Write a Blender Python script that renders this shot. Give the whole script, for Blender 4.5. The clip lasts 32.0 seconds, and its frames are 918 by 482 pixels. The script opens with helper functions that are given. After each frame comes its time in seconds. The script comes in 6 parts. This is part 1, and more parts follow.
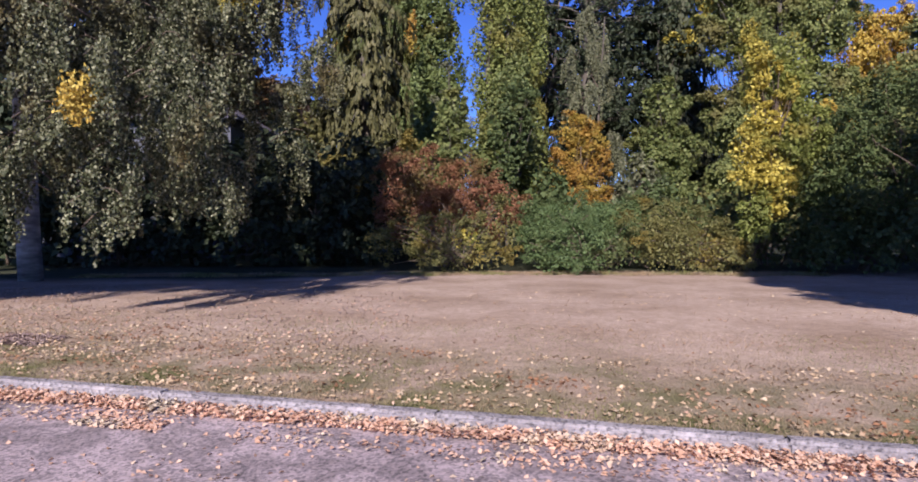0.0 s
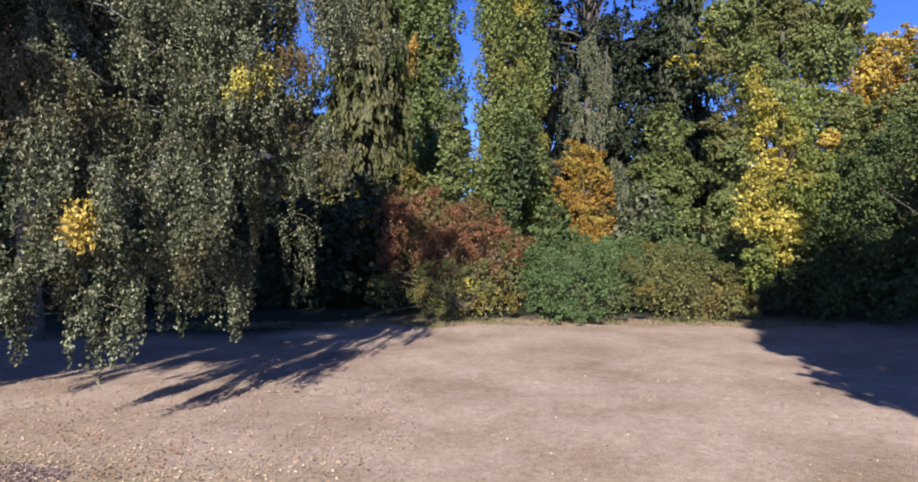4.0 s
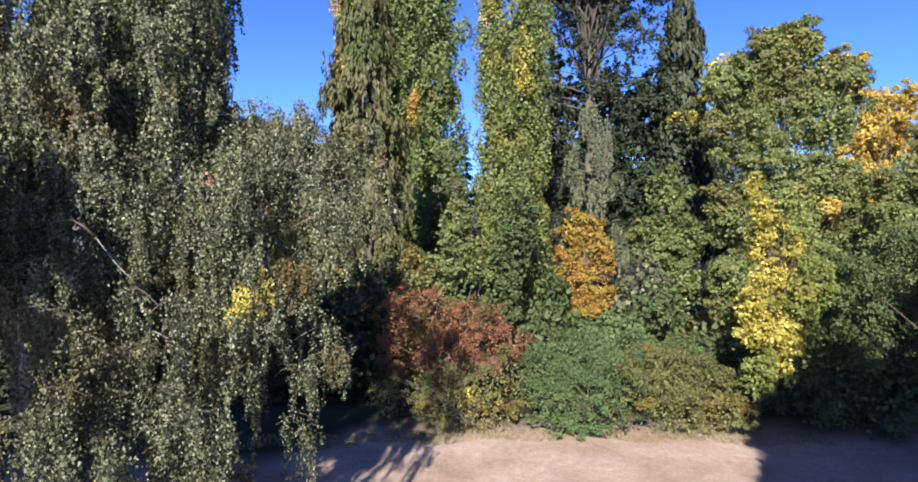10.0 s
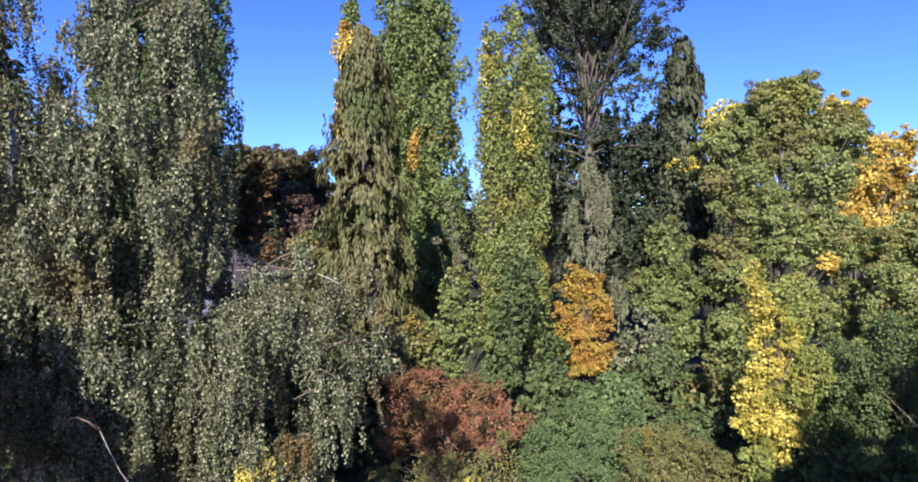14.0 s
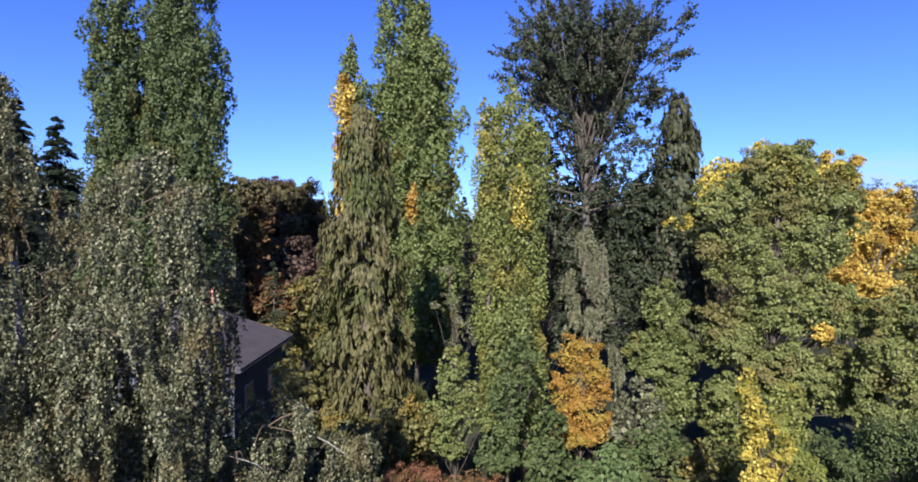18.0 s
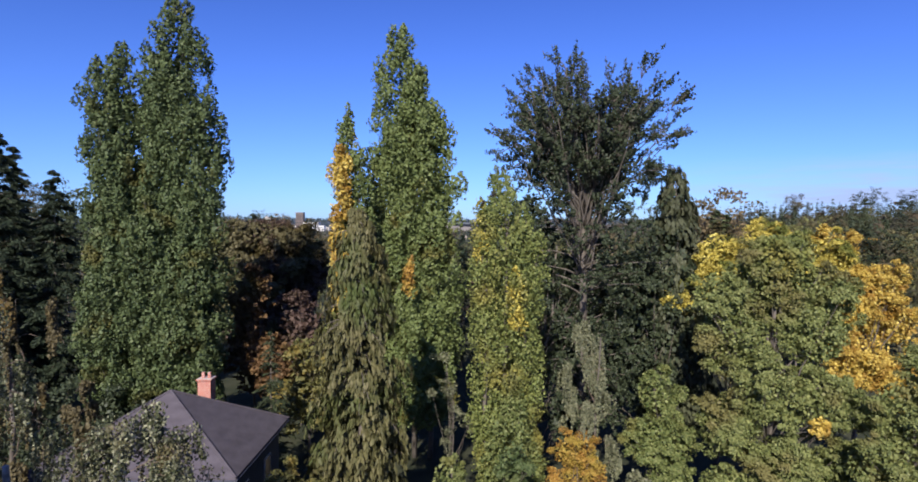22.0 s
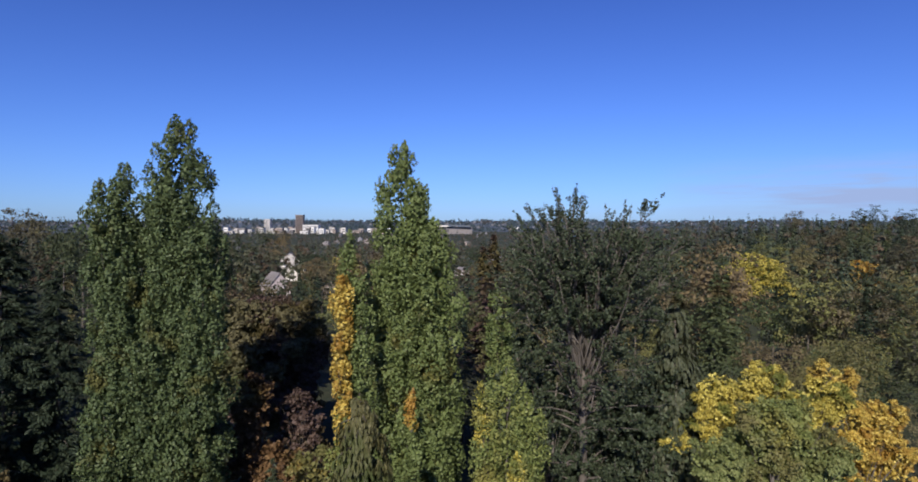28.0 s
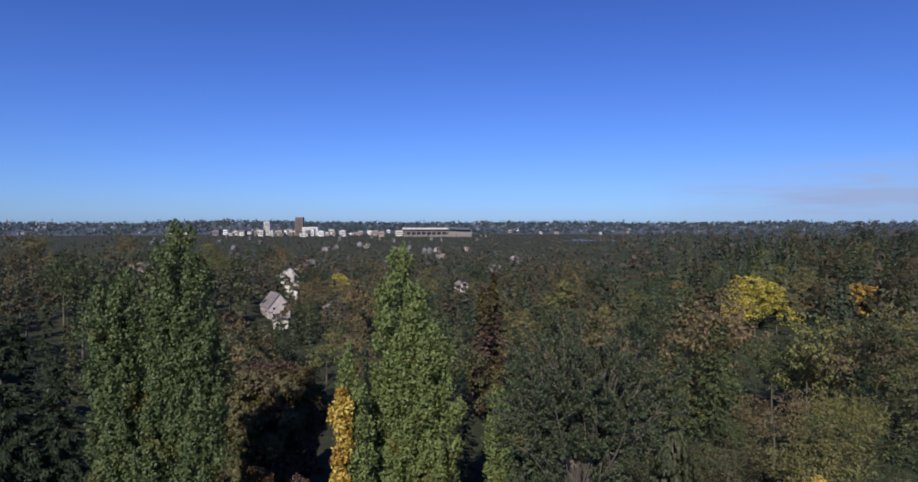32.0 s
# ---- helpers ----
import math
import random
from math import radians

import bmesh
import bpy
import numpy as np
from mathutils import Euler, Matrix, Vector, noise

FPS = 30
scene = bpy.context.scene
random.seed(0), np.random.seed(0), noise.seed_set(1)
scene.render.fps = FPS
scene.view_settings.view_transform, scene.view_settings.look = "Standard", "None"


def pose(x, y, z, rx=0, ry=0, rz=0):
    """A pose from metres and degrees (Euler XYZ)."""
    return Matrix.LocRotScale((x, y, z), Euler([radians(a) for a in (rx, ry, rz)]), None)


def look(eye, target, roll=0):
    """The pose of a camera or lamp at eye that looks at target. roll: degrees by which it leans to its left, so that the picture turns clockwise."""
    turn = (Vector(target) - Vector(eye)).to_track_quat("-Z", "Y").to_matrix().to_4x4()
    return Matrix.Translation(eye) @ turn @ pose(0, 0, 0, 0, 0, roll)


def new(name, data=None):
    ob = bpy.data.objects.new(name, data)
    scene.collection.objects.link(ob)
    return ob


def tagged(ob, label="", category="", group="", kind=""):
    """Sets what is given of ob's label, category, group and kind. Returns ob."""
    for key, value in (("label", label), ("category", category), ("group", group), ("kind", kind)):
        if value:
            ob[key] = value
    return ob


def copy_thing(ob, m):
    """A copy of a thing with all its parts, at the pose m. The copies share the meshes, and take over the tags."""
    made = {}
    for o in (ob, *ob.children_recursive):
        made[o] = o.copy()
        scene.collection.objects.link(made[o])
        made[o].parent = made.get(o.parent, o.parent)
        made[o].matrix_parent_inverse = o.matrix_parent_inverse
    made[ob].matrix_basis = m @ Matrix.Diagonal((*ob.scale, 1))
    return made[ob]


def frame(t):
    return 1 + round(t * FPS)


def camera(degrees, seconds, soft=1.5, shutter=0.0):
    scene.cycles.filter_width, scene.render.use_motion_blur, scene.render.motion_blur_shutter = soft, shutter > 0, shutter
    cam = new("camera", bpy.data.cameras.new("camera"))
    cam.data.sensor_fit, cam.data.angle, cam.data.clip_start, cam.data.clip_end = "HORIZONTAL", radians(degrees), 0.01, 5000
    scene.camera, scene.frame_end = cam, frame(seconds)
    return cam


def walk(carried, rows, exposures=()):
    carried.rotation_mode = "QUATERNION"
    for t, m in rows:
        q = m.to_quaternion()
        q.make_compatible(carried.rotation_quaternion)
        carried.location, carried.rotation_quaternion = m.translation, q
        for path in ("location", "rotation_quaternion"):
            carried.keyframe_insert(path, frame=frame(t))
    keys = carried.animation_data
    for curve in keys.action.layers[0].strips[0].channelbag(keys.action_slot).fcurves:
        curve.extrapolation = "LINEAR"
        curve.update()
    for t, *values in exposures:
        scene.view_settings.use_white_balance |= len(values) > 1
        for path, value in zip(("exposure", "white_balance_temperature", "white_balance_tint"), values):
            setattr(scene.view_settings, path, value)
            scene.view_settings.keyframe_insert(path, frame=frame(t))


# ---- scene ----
cam = camera(73.8, 32.0, 1.8)
SUN_AZ, SUN_EL = 11.0, 33.0          # light travels toward +y, turned a little to +x
EXPOSURES = [(0.0, 0.73, 6500, 20), (3.0, 0.82, 6500, 11), (6.0, 1.05, 6500, 8), (10.0, 1.32, 6500, 9), (14.0, 1.35, 6500, 13), (19.0, 0.93, 6600, 14), (24.0, 0.55, 6650, 13), (32.0, 0.15, 6650, 12)]
ROWS = [
    (0.0, 0.018, -0.187, 1.546, -0.01, -1.64),
    (0.5, -0.008, -0.208, 1.696, 0.01, -1.64),
    (1.0, 0.000, -0.195, 1.880, 0.02, -1.63),
    (1.5, 0.010, -0.114, 2.084, 0.04, -1.63),
    (2.0, 0.013, -0.048, 2.303, 0.04, -1.63),
    (2.5, -0.015, -0.019, 2.547, 0.03, -1.62),
    (3.0, -0.069, -0.013, 2.789, 0.02, -1.60),
    (3.5, -0.098, -0.030, 3.028, 0.02, -1.59),
    (5.5, -0.050, 0.043, 4.224, 0.01, -1.47),
    (6.0, -0.034, 0.056, 4.554, 0.02, -1.46),
    (6.5, -0.023, 0.077, 4.901, 0.03, -1.45),
    (7.0, -0.025, 0.088, 5.223, 0.04, -1.45),
    (7.5, -0.043, 0.087, 5.546, 0.04, -1.45),
    (8.0, -0.073, 0.082, 5.896, 0.03, -1.45),
    (8.5, -0.100, 0.080, 6.263, 0.02, -1.45),
    (9.0, -0.102, 0.072, 6.628, 0.03, -1.46),
    (9.5, -0.105, 0.056, 6.985, 0.05, -1.48),
    (10.0, -0.099, 0.051, 7.363, 0.08, -1.50),
    (10.5, -0.080, 0.097, 7.772, 0.14, -1.52),
    (11.0, -0.033, 0.160, 8.186, 0.20, -1.55),
    (11.5, 0.021, 0.212, 8.603, 0.25, -1.57),
    (12.0, 0.083, 0.223, 9.016, 0.27, -1.59),
    (12.5, 0.114, 0.180, 9.436, 0.26, -1.60),
    (13.0, 0.113, 0.121, 9.879, 0.23, -1.61),
    (13.5, 0.047, 0.049, 10.348, 0.19, -1.62),
    (14.0, -0.055, -0.027, 10.830, 0.14, -1.62),
    (14.5, -0.127, -0.075, 11.315, 0.11, -1.62),
    (16.5, -0.101, -0.229, 13.301, -0.04, -1.55),
    (17.0, -0.086, -0.236, 13.843, -0.04, -1.54),
    (17.5, -0.064, -0.210, 14.435, -0.04, -1.53),
    (18.0, -0.054, -0.176, 15.060, -0.04, -1.53),
    (18.5, -0.049, -0.150, 15.706, -0.04, -1.53),
    (19.0, -0.041, -0.132, 16.389, -0.06, -1.53),
    (19.5, -0.035, -0.112, 17.111, -0.08, -1.53),
    (20.0, -0.014, -0.091, 17.834, -0.10, -1.53),
    (20.5, 0.030, -0.060, 18.559, -0.11, -1.54),
    (21.0, 0.056, -0.018, 19.292, -0.11, -1.55),
    (21.5, 0.081, 0.019, 20.055, -0.12, -1.56),
    (22.0, 0.097, 0.053, 20.848, -0.13, -1.56),
    (22.5, 0.079, 0.077, 21.675, -0.14, -1.57),
    (23.0, 0.032, 0.083, 22.529, -0.14, -1.57),
    (23.5, -0.018, 0.071, 23.383, -0.14, -1.56),
    (24.0, -0.050, 0.048, 24.229, -0.14, -1.56),
    (24.5, -0.069, 0.037, 25.075, -0.14, -1.56),
    (25.0, -0.085, 0.031, 25.924, -0.14, -1.56),
    (25.5, -0.089, 0.025, 26.812, -0.13, -1.56),
    (27.5, -0.005, -0.042, 30.565, -0.14, -1.56),
    (28.0, 0.003, -0.053, 31.526, -0.15, -1.56),
    (28.5, 0.015, -0.064, 32.516, -0.16, -1.56),
    (29.0, 0.052, -0.067, 33.547, -0.16, -1.56),
    (29.5, 0.082, -0.060, 34.652, -0.17, -1.55),
    (30.0, 0.100, -0.050, 35.816, -0.18, -1.56),
    (30.5, 0.101, -0.038, 37.037, -0.18, -1.56),
    (31.0, 0.085, -0.029, 38.299, -0.18, -1.56),
    (31.5, 0.099, -0.024, 39.573, -0.18, -1.55),
    (32.0, 0.093, -0.025, 40.842, -0.18, -1.55),
]
walk(cam, [(t, pose(x, y, z, 90 + pitch, 0, yaw)) for t, x, y, z, yaw, pitch in ROWS], EXPOSURES)

# ---- world and sun ----
world = bpy.data.worlds.new("clear_autumn_sky")
scene.world = world
world.use_nodes = True
wn = world.node_tree.nodes
sky = wn.new("ShaderNodeTexSky")
sky.sky_type = "NISHITA"
sky.sun_disc = False
sky.sun_elevation = radians(SUN_EL)
sky.sun_rotation = radians(180 + SUN_AZ)
sky.altitude = 60
sky.air_density, sky.dust_density, sky.ozone_density = 1.0, 0.3, 2.5
wn["Background"].inputs["Strength"].default_value = 0.0655
# clear-day blue, paler toward the horizon
wl = world.node_tree.links
up_part = wn.new("ShaderNodeSeparateXYZ")
wl.new(wn.new("ShaderNodeTexCoord").outputs["Generated"], up_part.inputs[0])
tint = wn.new("ShaderNodeValToRGB")
for el, (p, c) in zip([*tint.color_ramp.elements, tint.color_ramp.elements.new(0.5), tint.color_ramp.elements.new(0.8)], ((0.0, (0.52, 0.86, 1.8)), (0.2, (0.42, 0.72, 1.62)), (0.4, (0.37, 0.60, 1.42)), (1.0, (0.52, 0.62, 1.0)))):
    el.position, el.color = p, (*c, 1)
wl.new(up_part.outputs[2], tint.inputs[0])
blue = wn.new("ShaderNodeMix")
blue.data_type, blue.blend_type = "RGBA", "MULTIPLY"
blue.inputs[0].default_value = 1.0
wl.new(sky.outputs[0], blue.inputs[6])
wl.new(tint.outputs[0], blue.inputs[7])
# thin streaks of cloud low in the sky, on one side
cmap = wn.new("ShaderNodeMapping")
cmap.inputs["Scale"].default_value = (5, 5, 60)
wl.new(up_part.inputs[0].links[0].from_socket, cmap.inputs[0])
wisps = wn.new("ShaderNodeTexNoise")
wisps.inputs["Scale"].default_value, wisps.inputs["Detail"].default_value = 1.3, 5
wl.new(cmap.outputs[0], wisps.inputs["Vector"])


def span(socket, a, b, c, d):
    """One between b and c, falling to nothing at a and d."""
    out = []
    for lo, hi in ((a, b), (d, c)):
        r = wn.new("ShaderNodeMapRange")
        r.inputs["From Min"].default_value, r.inputs["From Max"].default_value = lo, hi
        wl.new(socket, r.inputs["Value"])
        out.append(r.outputs[0])
    return times(*out)


def times(a, b):
    m = wn.new("ShaderNodeMath")
    m.operation = "MULTIPLY"
    wl.new(a, m.inputs[0])
    wl.new(b, m.inputs[1])
    return m.outputs[0]


mask = times(times(span(up_part.outputs[2], 0.005, 0.03, 0.06, 0.1), span(up_part.outputs[0], 0.3, 0.55, 0.8, 1.0)), span(wisps.outputs["Fac"], 0.4, 0.62, 0.8, 1.0))
bank = times(span(up_part.outputs[2], -0.01, 0.012, 0.04, 0.1), span(up_part.outputs[0], 0.3, 0.6, 0.9, 1.2))
half = wn.new("ShaderNodeMath")
half.operation, half.use_clamp = "MULTIPLY_ADD", True
half.inputs[1].default_value = 0.5
wl.new(bank, half.inputs[0])
wl.new(mask, half.inputs[2])
cloud = wn.new("ShaderNodeMix")
cloud.data_type = "RGBA"
wl.new(half.outputs[0], cloud.inputs[0])
wl.new(blue.outputs[2], cloud.inputs[6])
cloud.inputs[7].default_value = (4.3, 5.9, 9.8, 1)
wl.new(cloud.outputs[2], wn["Background"].inputs["Color"])

sun_data = bpy.data.lights.new("sun", "SUN")
sun_data.energy, sun_data.angle, sun_data.color = 5.0, radians(0.55), (1.0, 0.94, 0.85)
sun = new("sun", sun_data)
sun.matrix_world = look((-20 * math.sin(radians(SUN_AZ)), -20 * math.cos(radians(SUN_AZ)), 20 * math.tan(radians(SUN_EL)) + 30), (0, 0, 30))


# ---- materials ----
def nodes_of(name, rough=0.8):
    m = bpy.data.materials.new(name)
    m.use_nodes = True
    b = m.node_tree.nodes["Principled BSDF"]
    b.inputs["Roughness"].default_value = rough
    return m, m.node_tree.nodes, m.node_tree.links, b


def ramp(n, l, fac, stops):
    r = n.new("ShaderNodeValToRGB")
    e = r.color_ramp.elements
    while len(e) < len(stops):
        e.new(0.5)
    for el, (p, c) in zip(e, stops):
        el.position, el.color = p, (*c, 1)
    l.new(fac, r.inputs[0])
    return r.outputs[0]


def mixed(n, l, fac, a, b, mode="MIX"):
    x = n.new("ShaderNodeMix")
    x.data_type, x.blend_type = "RGBA", mode
    if isinstance(fac, float):
        x.inputs[0].default_value = fac
    else:
        l.new(fac, x.inputs[0])
    for sock, v in ((x.inputs[6], a), (x.inputs[7], b)):
        if isinstance(v, tuple):
            sock.default_value = (*v, 1)
        else:
            l.new(v, sock)
    return x.outputs[2]


def noise_of(n, l, scale, detail=3.0, coords="Object", stretch=None):
    tc = n.new("ShaderNodeTexCoord")
    v = tc.outputs[coords]
    if stretch:
        mp = n.new("ShaderNodeMapping")
        mp.inputs["Scale"].default_value = stretch
        l.new(v, mp.inputs[0])
        v = mp.outputs[0]
    t = n.new("ShaderNodeTexNoise")
    t.inputs["Scale"].default_value, t.inputs["Detail"].default_value = scale, detail
    l.new(v, t.inputs["Vector"])
    return t.outputs["Fac"]


def bumped(n, l, b, height, strength=0.3, dist=0.02):
    bp = n.new("ShaderNodeBump")
    bp.inputs["Strength"].default_value, bp.inputs["Distance"].default_value = strength, dist
    l.new(height, bp.inputs["Height"])
    l.new(bp.outputs[0], b.inputs["Normal"])


def leaf_mat(name, dark, mid, light, odd=None, odd_share=0.0, patch=0.25, rough=0.62, glow=0.34, spec=0.22, lift=1.18, vary=False, grain=1.3, calm=0.4):
    """Leaves: one tone a leaf, patches of odd colour through the crown, light through the blade."""
    rough, spec = max(rough, 0.58), min(spec, 0.25)
    dark, light = (tuple(e + (m - e) * calm for e, m in zip(q, mid)) for q in (dark, light))
    dark, mid, light = (tuple(min(0.8, c * lift) for c in q) for q in (dark, mid, light))
    m, n, l, b = nodes_of(name, rough)
    isl = n.new("ShaderNodeNewGeometry").outputs["Random Per Island"]
    col = ramp(n, l, isl, [(0.0, dark), (0.5, mid), (1.0, light)])
    if odd:
        big = noise_of(n, l, patch, 2.0)
        lo = 1.0 - odd_share
        mask = n.new("ShaderNodeMapRange")
        mask.inputs["From Min"].default_value, mask.inputs["From Max"].default_value = 0.28 + 0.44 * lo - 0.06, 0.28 + 0.44 * lo + 0.06
        l.new(big, mask.inputs["Value"])
        col = mixed(n, l, mask.outputs[0], col, mixed(n, l, isl, odd, tuple(c * 0.65 for c in odd)))
    if vary:
        col = mixed(n, l, 1.0, col, ramp(n, l, n.new("ShaderNodeObjectInfo").outputs["Random"], [(0.0, (0.42, 0.5, 0.5)), (0.3, (0.9, 0.86, 0.72)), (0.5, (1.15, 1.2, 0.85)), (0.75, (0.58, 0.66, 0.64)), (1.0, (1.4, 1.18, 0.9))]), "MULTIPLY")
    fine = noise_of(n, l, grain, 2.0)
    col = mixed(n, l, 0.5, col, ramp(n, l, fine, [(0.3, (0.62, 0.62, 0.62) if grain > 1 else (0.3, 0.32, 0.36)), (0.7, (1, 1, 1))]), "MULTIPLY")
    l.new(col, b.inputs["Base Color"])
    b.inputs["Specular IOR Level"].default_value = spec
    tr = n.new("ShaderNodeBsdfTranslucent")
    l.new(col, tr.inputs["Color"])
    mx = n.new("ShaderNodeMixShader")
    mx.inputs[0].default_value = glow
    l.new(b.outputs[0], mx.inputs[1])
    l.new(tr.outputs[0], mx.inputs[2])
    l.new(mx.outputs[0], n["Material Output"].inputs["Surface"])
    return m


def rough_mat(name, a, b_col, scale=3.0, rough=0.85, bump=0.3, dist=0.02, fine=40.0, stretch=None):
    m, n, l, b = nodes_of(name, rough)
    f1, f2 = noise_of(n, l, scale, 4.0, stretch=stretch), noise_of(n, l, fine, 3.0, stretch=stretch)
    c = ramp(n, l, f1, [(0.3, a), (0.7, b_col)])
    c = mixed(n, l, 0.6, c, ramp(n, l, f2, [(0.3, (0.6, 0.6, 0.6)), (0.7, (1, 1, 1))]), "MULTIPLY")
    l.new(c, b.inputs["Base Color"])
    bumped(n, l, b, f2, bump, dist)
    return m


BARK = rough_mat("grey_brown_bark", (0.06, 0.05, 0.04), (0.16, 0.14, 0.12), 2.0, 0.9, 0.6, 0.03, 12, (1, 1, 0.25))
BIRCH_BARK = rough_mat("birch_bark", (0.1, 0.09, 0.09), (0.42, 0.41, 0.4), 2.2, 0.7, 0.4, 0.01, 9, (0.6, 0.6, 2.5))
TWIG = rough_mat("brown_twigs", (0.09, 0.06, 0.045), (0.18, 0.14, 0.11), 4.0)

# the palest leaf tone is a painted glint on scattered birch leaves
BIRCH = leaf_mat("birch_leaves", (0.024, 0.032, 0.015), (0.06, 0.068, 0.032), (0.25, 0.255, 0.165), (0.17, 0.138, 0.062), 0.2, 0.45, 0.38, 0.14, 0.6, calm=0.0)
GOLD = leaf_mat("golden_leaves", (0.22, 0.14, 0.025), (0.5, 0.365, 0.078), (0.66, 0.53, 0.15), (0.42, 0.25, 0.05), 0.35, 0.8, 0.5, 0.3, calm=0.0)
YELLOW = leaf_mat("yellow_leaves", (0.19, 0.16, 0.03), (0.47, 0.39, 0.078), (0.64, 0.55, 0.15), (0.19, 0.21, 0.05), 0.36, 0.7, 0.5, 0.3, calm=0.0)
ORANGE = leaf_mat("orange_leaves", (0.15, 0.075, 0.02), (0.36, 0.2, 0.045), (0.5, 0.34, 0.09), (0.48, 0.36, 0.08), 0.4, 0.8, 0.5, 0.3, calm=0.0)
POPLAR = leaf_mat("poplar_leaves", (0.062, 0.088, 0.028), (0.113, 0.148, 0.05), (0.172, 0.21, 0.08), (0.17, 0.16, 0.045), 0.22, 0.3, 0.45, 0.2)
# poplar leaves darkened in colour, as shade on the great poplar
POPLAR_SHADED = leaf_mat("shaded_poplar_leaves", (0.038, 0.058, 0.025), (0.07, 0.098, 0.04), (0.118, 0.152, 0.062), (0.13, 0.13, 0.04), 0.2, 0.3, 0.45, 0.2)
POPLAR_Y = leaf_mat("yellowing_poplar_leaves", (0.075, 0.098, 0.03), (0.14, 0.17, 0.05), (0.22, 0.24, 0.08), (0.3, 0.28, 0.075), 0.3, 0.28, 0.45, 0.2, calm=0.2)
YOUNG = leaf_mat("bright_young_leaves", (0.1, 0.13, 0.03), (0.19, 0.22, 0.058), (0.28, 0.3, 0.1), (0.34, 0.3, 0.07), 0.25, 0.6, 0.45, 0.3, calm=0.1)
MAPLE = leaf_mat("maple_leaves", (0.066, 0.09, 0.03), (0.152, 0.178, 0.06), (0.255, 0.275, 0.105), (0.23, 0.215, 0.08), 0.27, 0.3, 0.45, 0.26, calm=0.1)
LIME = leaf_mat("light_green_leaves", (0.07, 0.1, 0.033), (0.14, 0.17, 0.058), (0.23, 0.255, 0.1), (0.22, 0.22, 0.07), 0.25, 0.4, 0.45, 0.28, calm=0.1)
DEEP = leaf_mat("deep_green_leaves", (0.036, 0.062, 0.025), (0.075, 0.105, 0.04), (0.135, 0.165, 0.068), (0.15, 0.15, 0.05), 0.2, 0.3, 0.6, 0.25)
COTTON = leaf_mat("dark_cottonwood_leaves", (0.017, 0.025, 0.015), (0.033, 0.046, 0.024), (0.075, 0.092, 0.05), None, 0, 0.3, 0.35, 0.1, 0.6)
RED = leaf_mat("red_brown_leaves", (0.12, 0.048, 0.03), (0.23, 0.105, 0.06), (0.34, 0.185, 0.105), (0.22, 0.155, 0.065), 0.42, 0.55, 0.55, 0.3)
PURPLE = leaf_mat("dark_purple_leaves", (0.042, 0.027, 0.026), (0.078, 0.052, 0.044), (0.135, 0.092, 0.07), (0.11, 0.092, 0.035), 0.5, 0.12, 0.5, 0.2)
OLIVE = leaf_mat("olive_leaves", (0.075, 0.085, 0.03), (0.15, 0.15, 0.055), (0.26, 0.24, 0.1), (0.28, 0.22, 0.06), 0.3, 0.6, 0.55, 0.3)
BRAMBLE = leaf_mat("bramble_leaves", (0.048, 0.088, 0.035), (0.095, 0.145, 0.056), (0.155, 0.205, 0.09), (0.12, 0.13, 0.05), 0.3, 0.35, 0.45, 0.25)
GREY = leaf_mat("grey_green_leaves", (0.06, 0.068, 0.04), (0.125, 0.135, 0.078), (0.23, 0.235, 0.15), None, 0, 0.3, 0.5, 0.22, calm=0.1)
CONIFER = leaf_mat("drooping_conifer_sprays", (0.042, 0.045, 0.018), (0.09, 0.088, 0.036), (0.16, 0.145, 0.07), (0.075, 0.105, 0.03), 0.3, 0.2, 0.6, 0.15)
CEDAR_DARK = leaf_mat("dark_layered_cedar_needles", (0.012, 0.02, 0.013), (0.026, 0.038, 0.023), (0.05, 0.064, 0.038), None, 0, 0.2, 0.6, 0.1)
FIR = leaf_mat("dark_fir_needles", (0.014, 0.025, 0.02), (0.028, 0.043, 0.033), (0.055, 0.075, 0.055), None, 0, 0.3, 0.6, 0.1, vary=True)
CEDAR = leaf_mat("blue_green_cedar_needles", (0.024, 0.036, 0.022), (0.055, 0.07, 0.04), (0.1, 0.12, 0.07), (0.09, 0.07, 0.04), 0.25, 0.2, 0.6, 0.1, vary=True)
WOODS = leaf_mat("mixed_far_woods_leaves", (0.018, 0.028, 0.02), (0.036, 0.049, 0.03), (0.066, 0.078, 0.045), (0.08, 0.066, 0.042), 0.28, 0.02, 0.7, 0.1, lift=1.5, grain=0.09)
# distance haze is put into the leaf colour as a blue tint
FAR_WOODS = leaf_mat("haze_tinted_woods_leaves", (0.018, 0.03, 0.034), (0.034, 0.05, 0.05), (0.066, 0.082, 0.076), (0.07, 0.07, 0.062), 0.25, 0.02, 0.8, 0.1, lift=1.3, grain=0.04, calm=0.2)
MID_OLIVE = leaf_mat("olive_woodland_leaves", (0.11, 0.112, 0.05), (0.155, 0.152, 0.072), (0.2, 0.19, 0.098), (0.15, 0.135, 0.07), 0.3, 0.15, 0.6, 0.25, vary=True)
MID_DEEP = leaf_mat("dark_woodland_leaves", (0.038, 0.052, 0.032), (0.056, 0.072, 0.043), (0.08, 0.097, 0.058), None, 0, 0.3, 0.6, 0.22, vary=True)
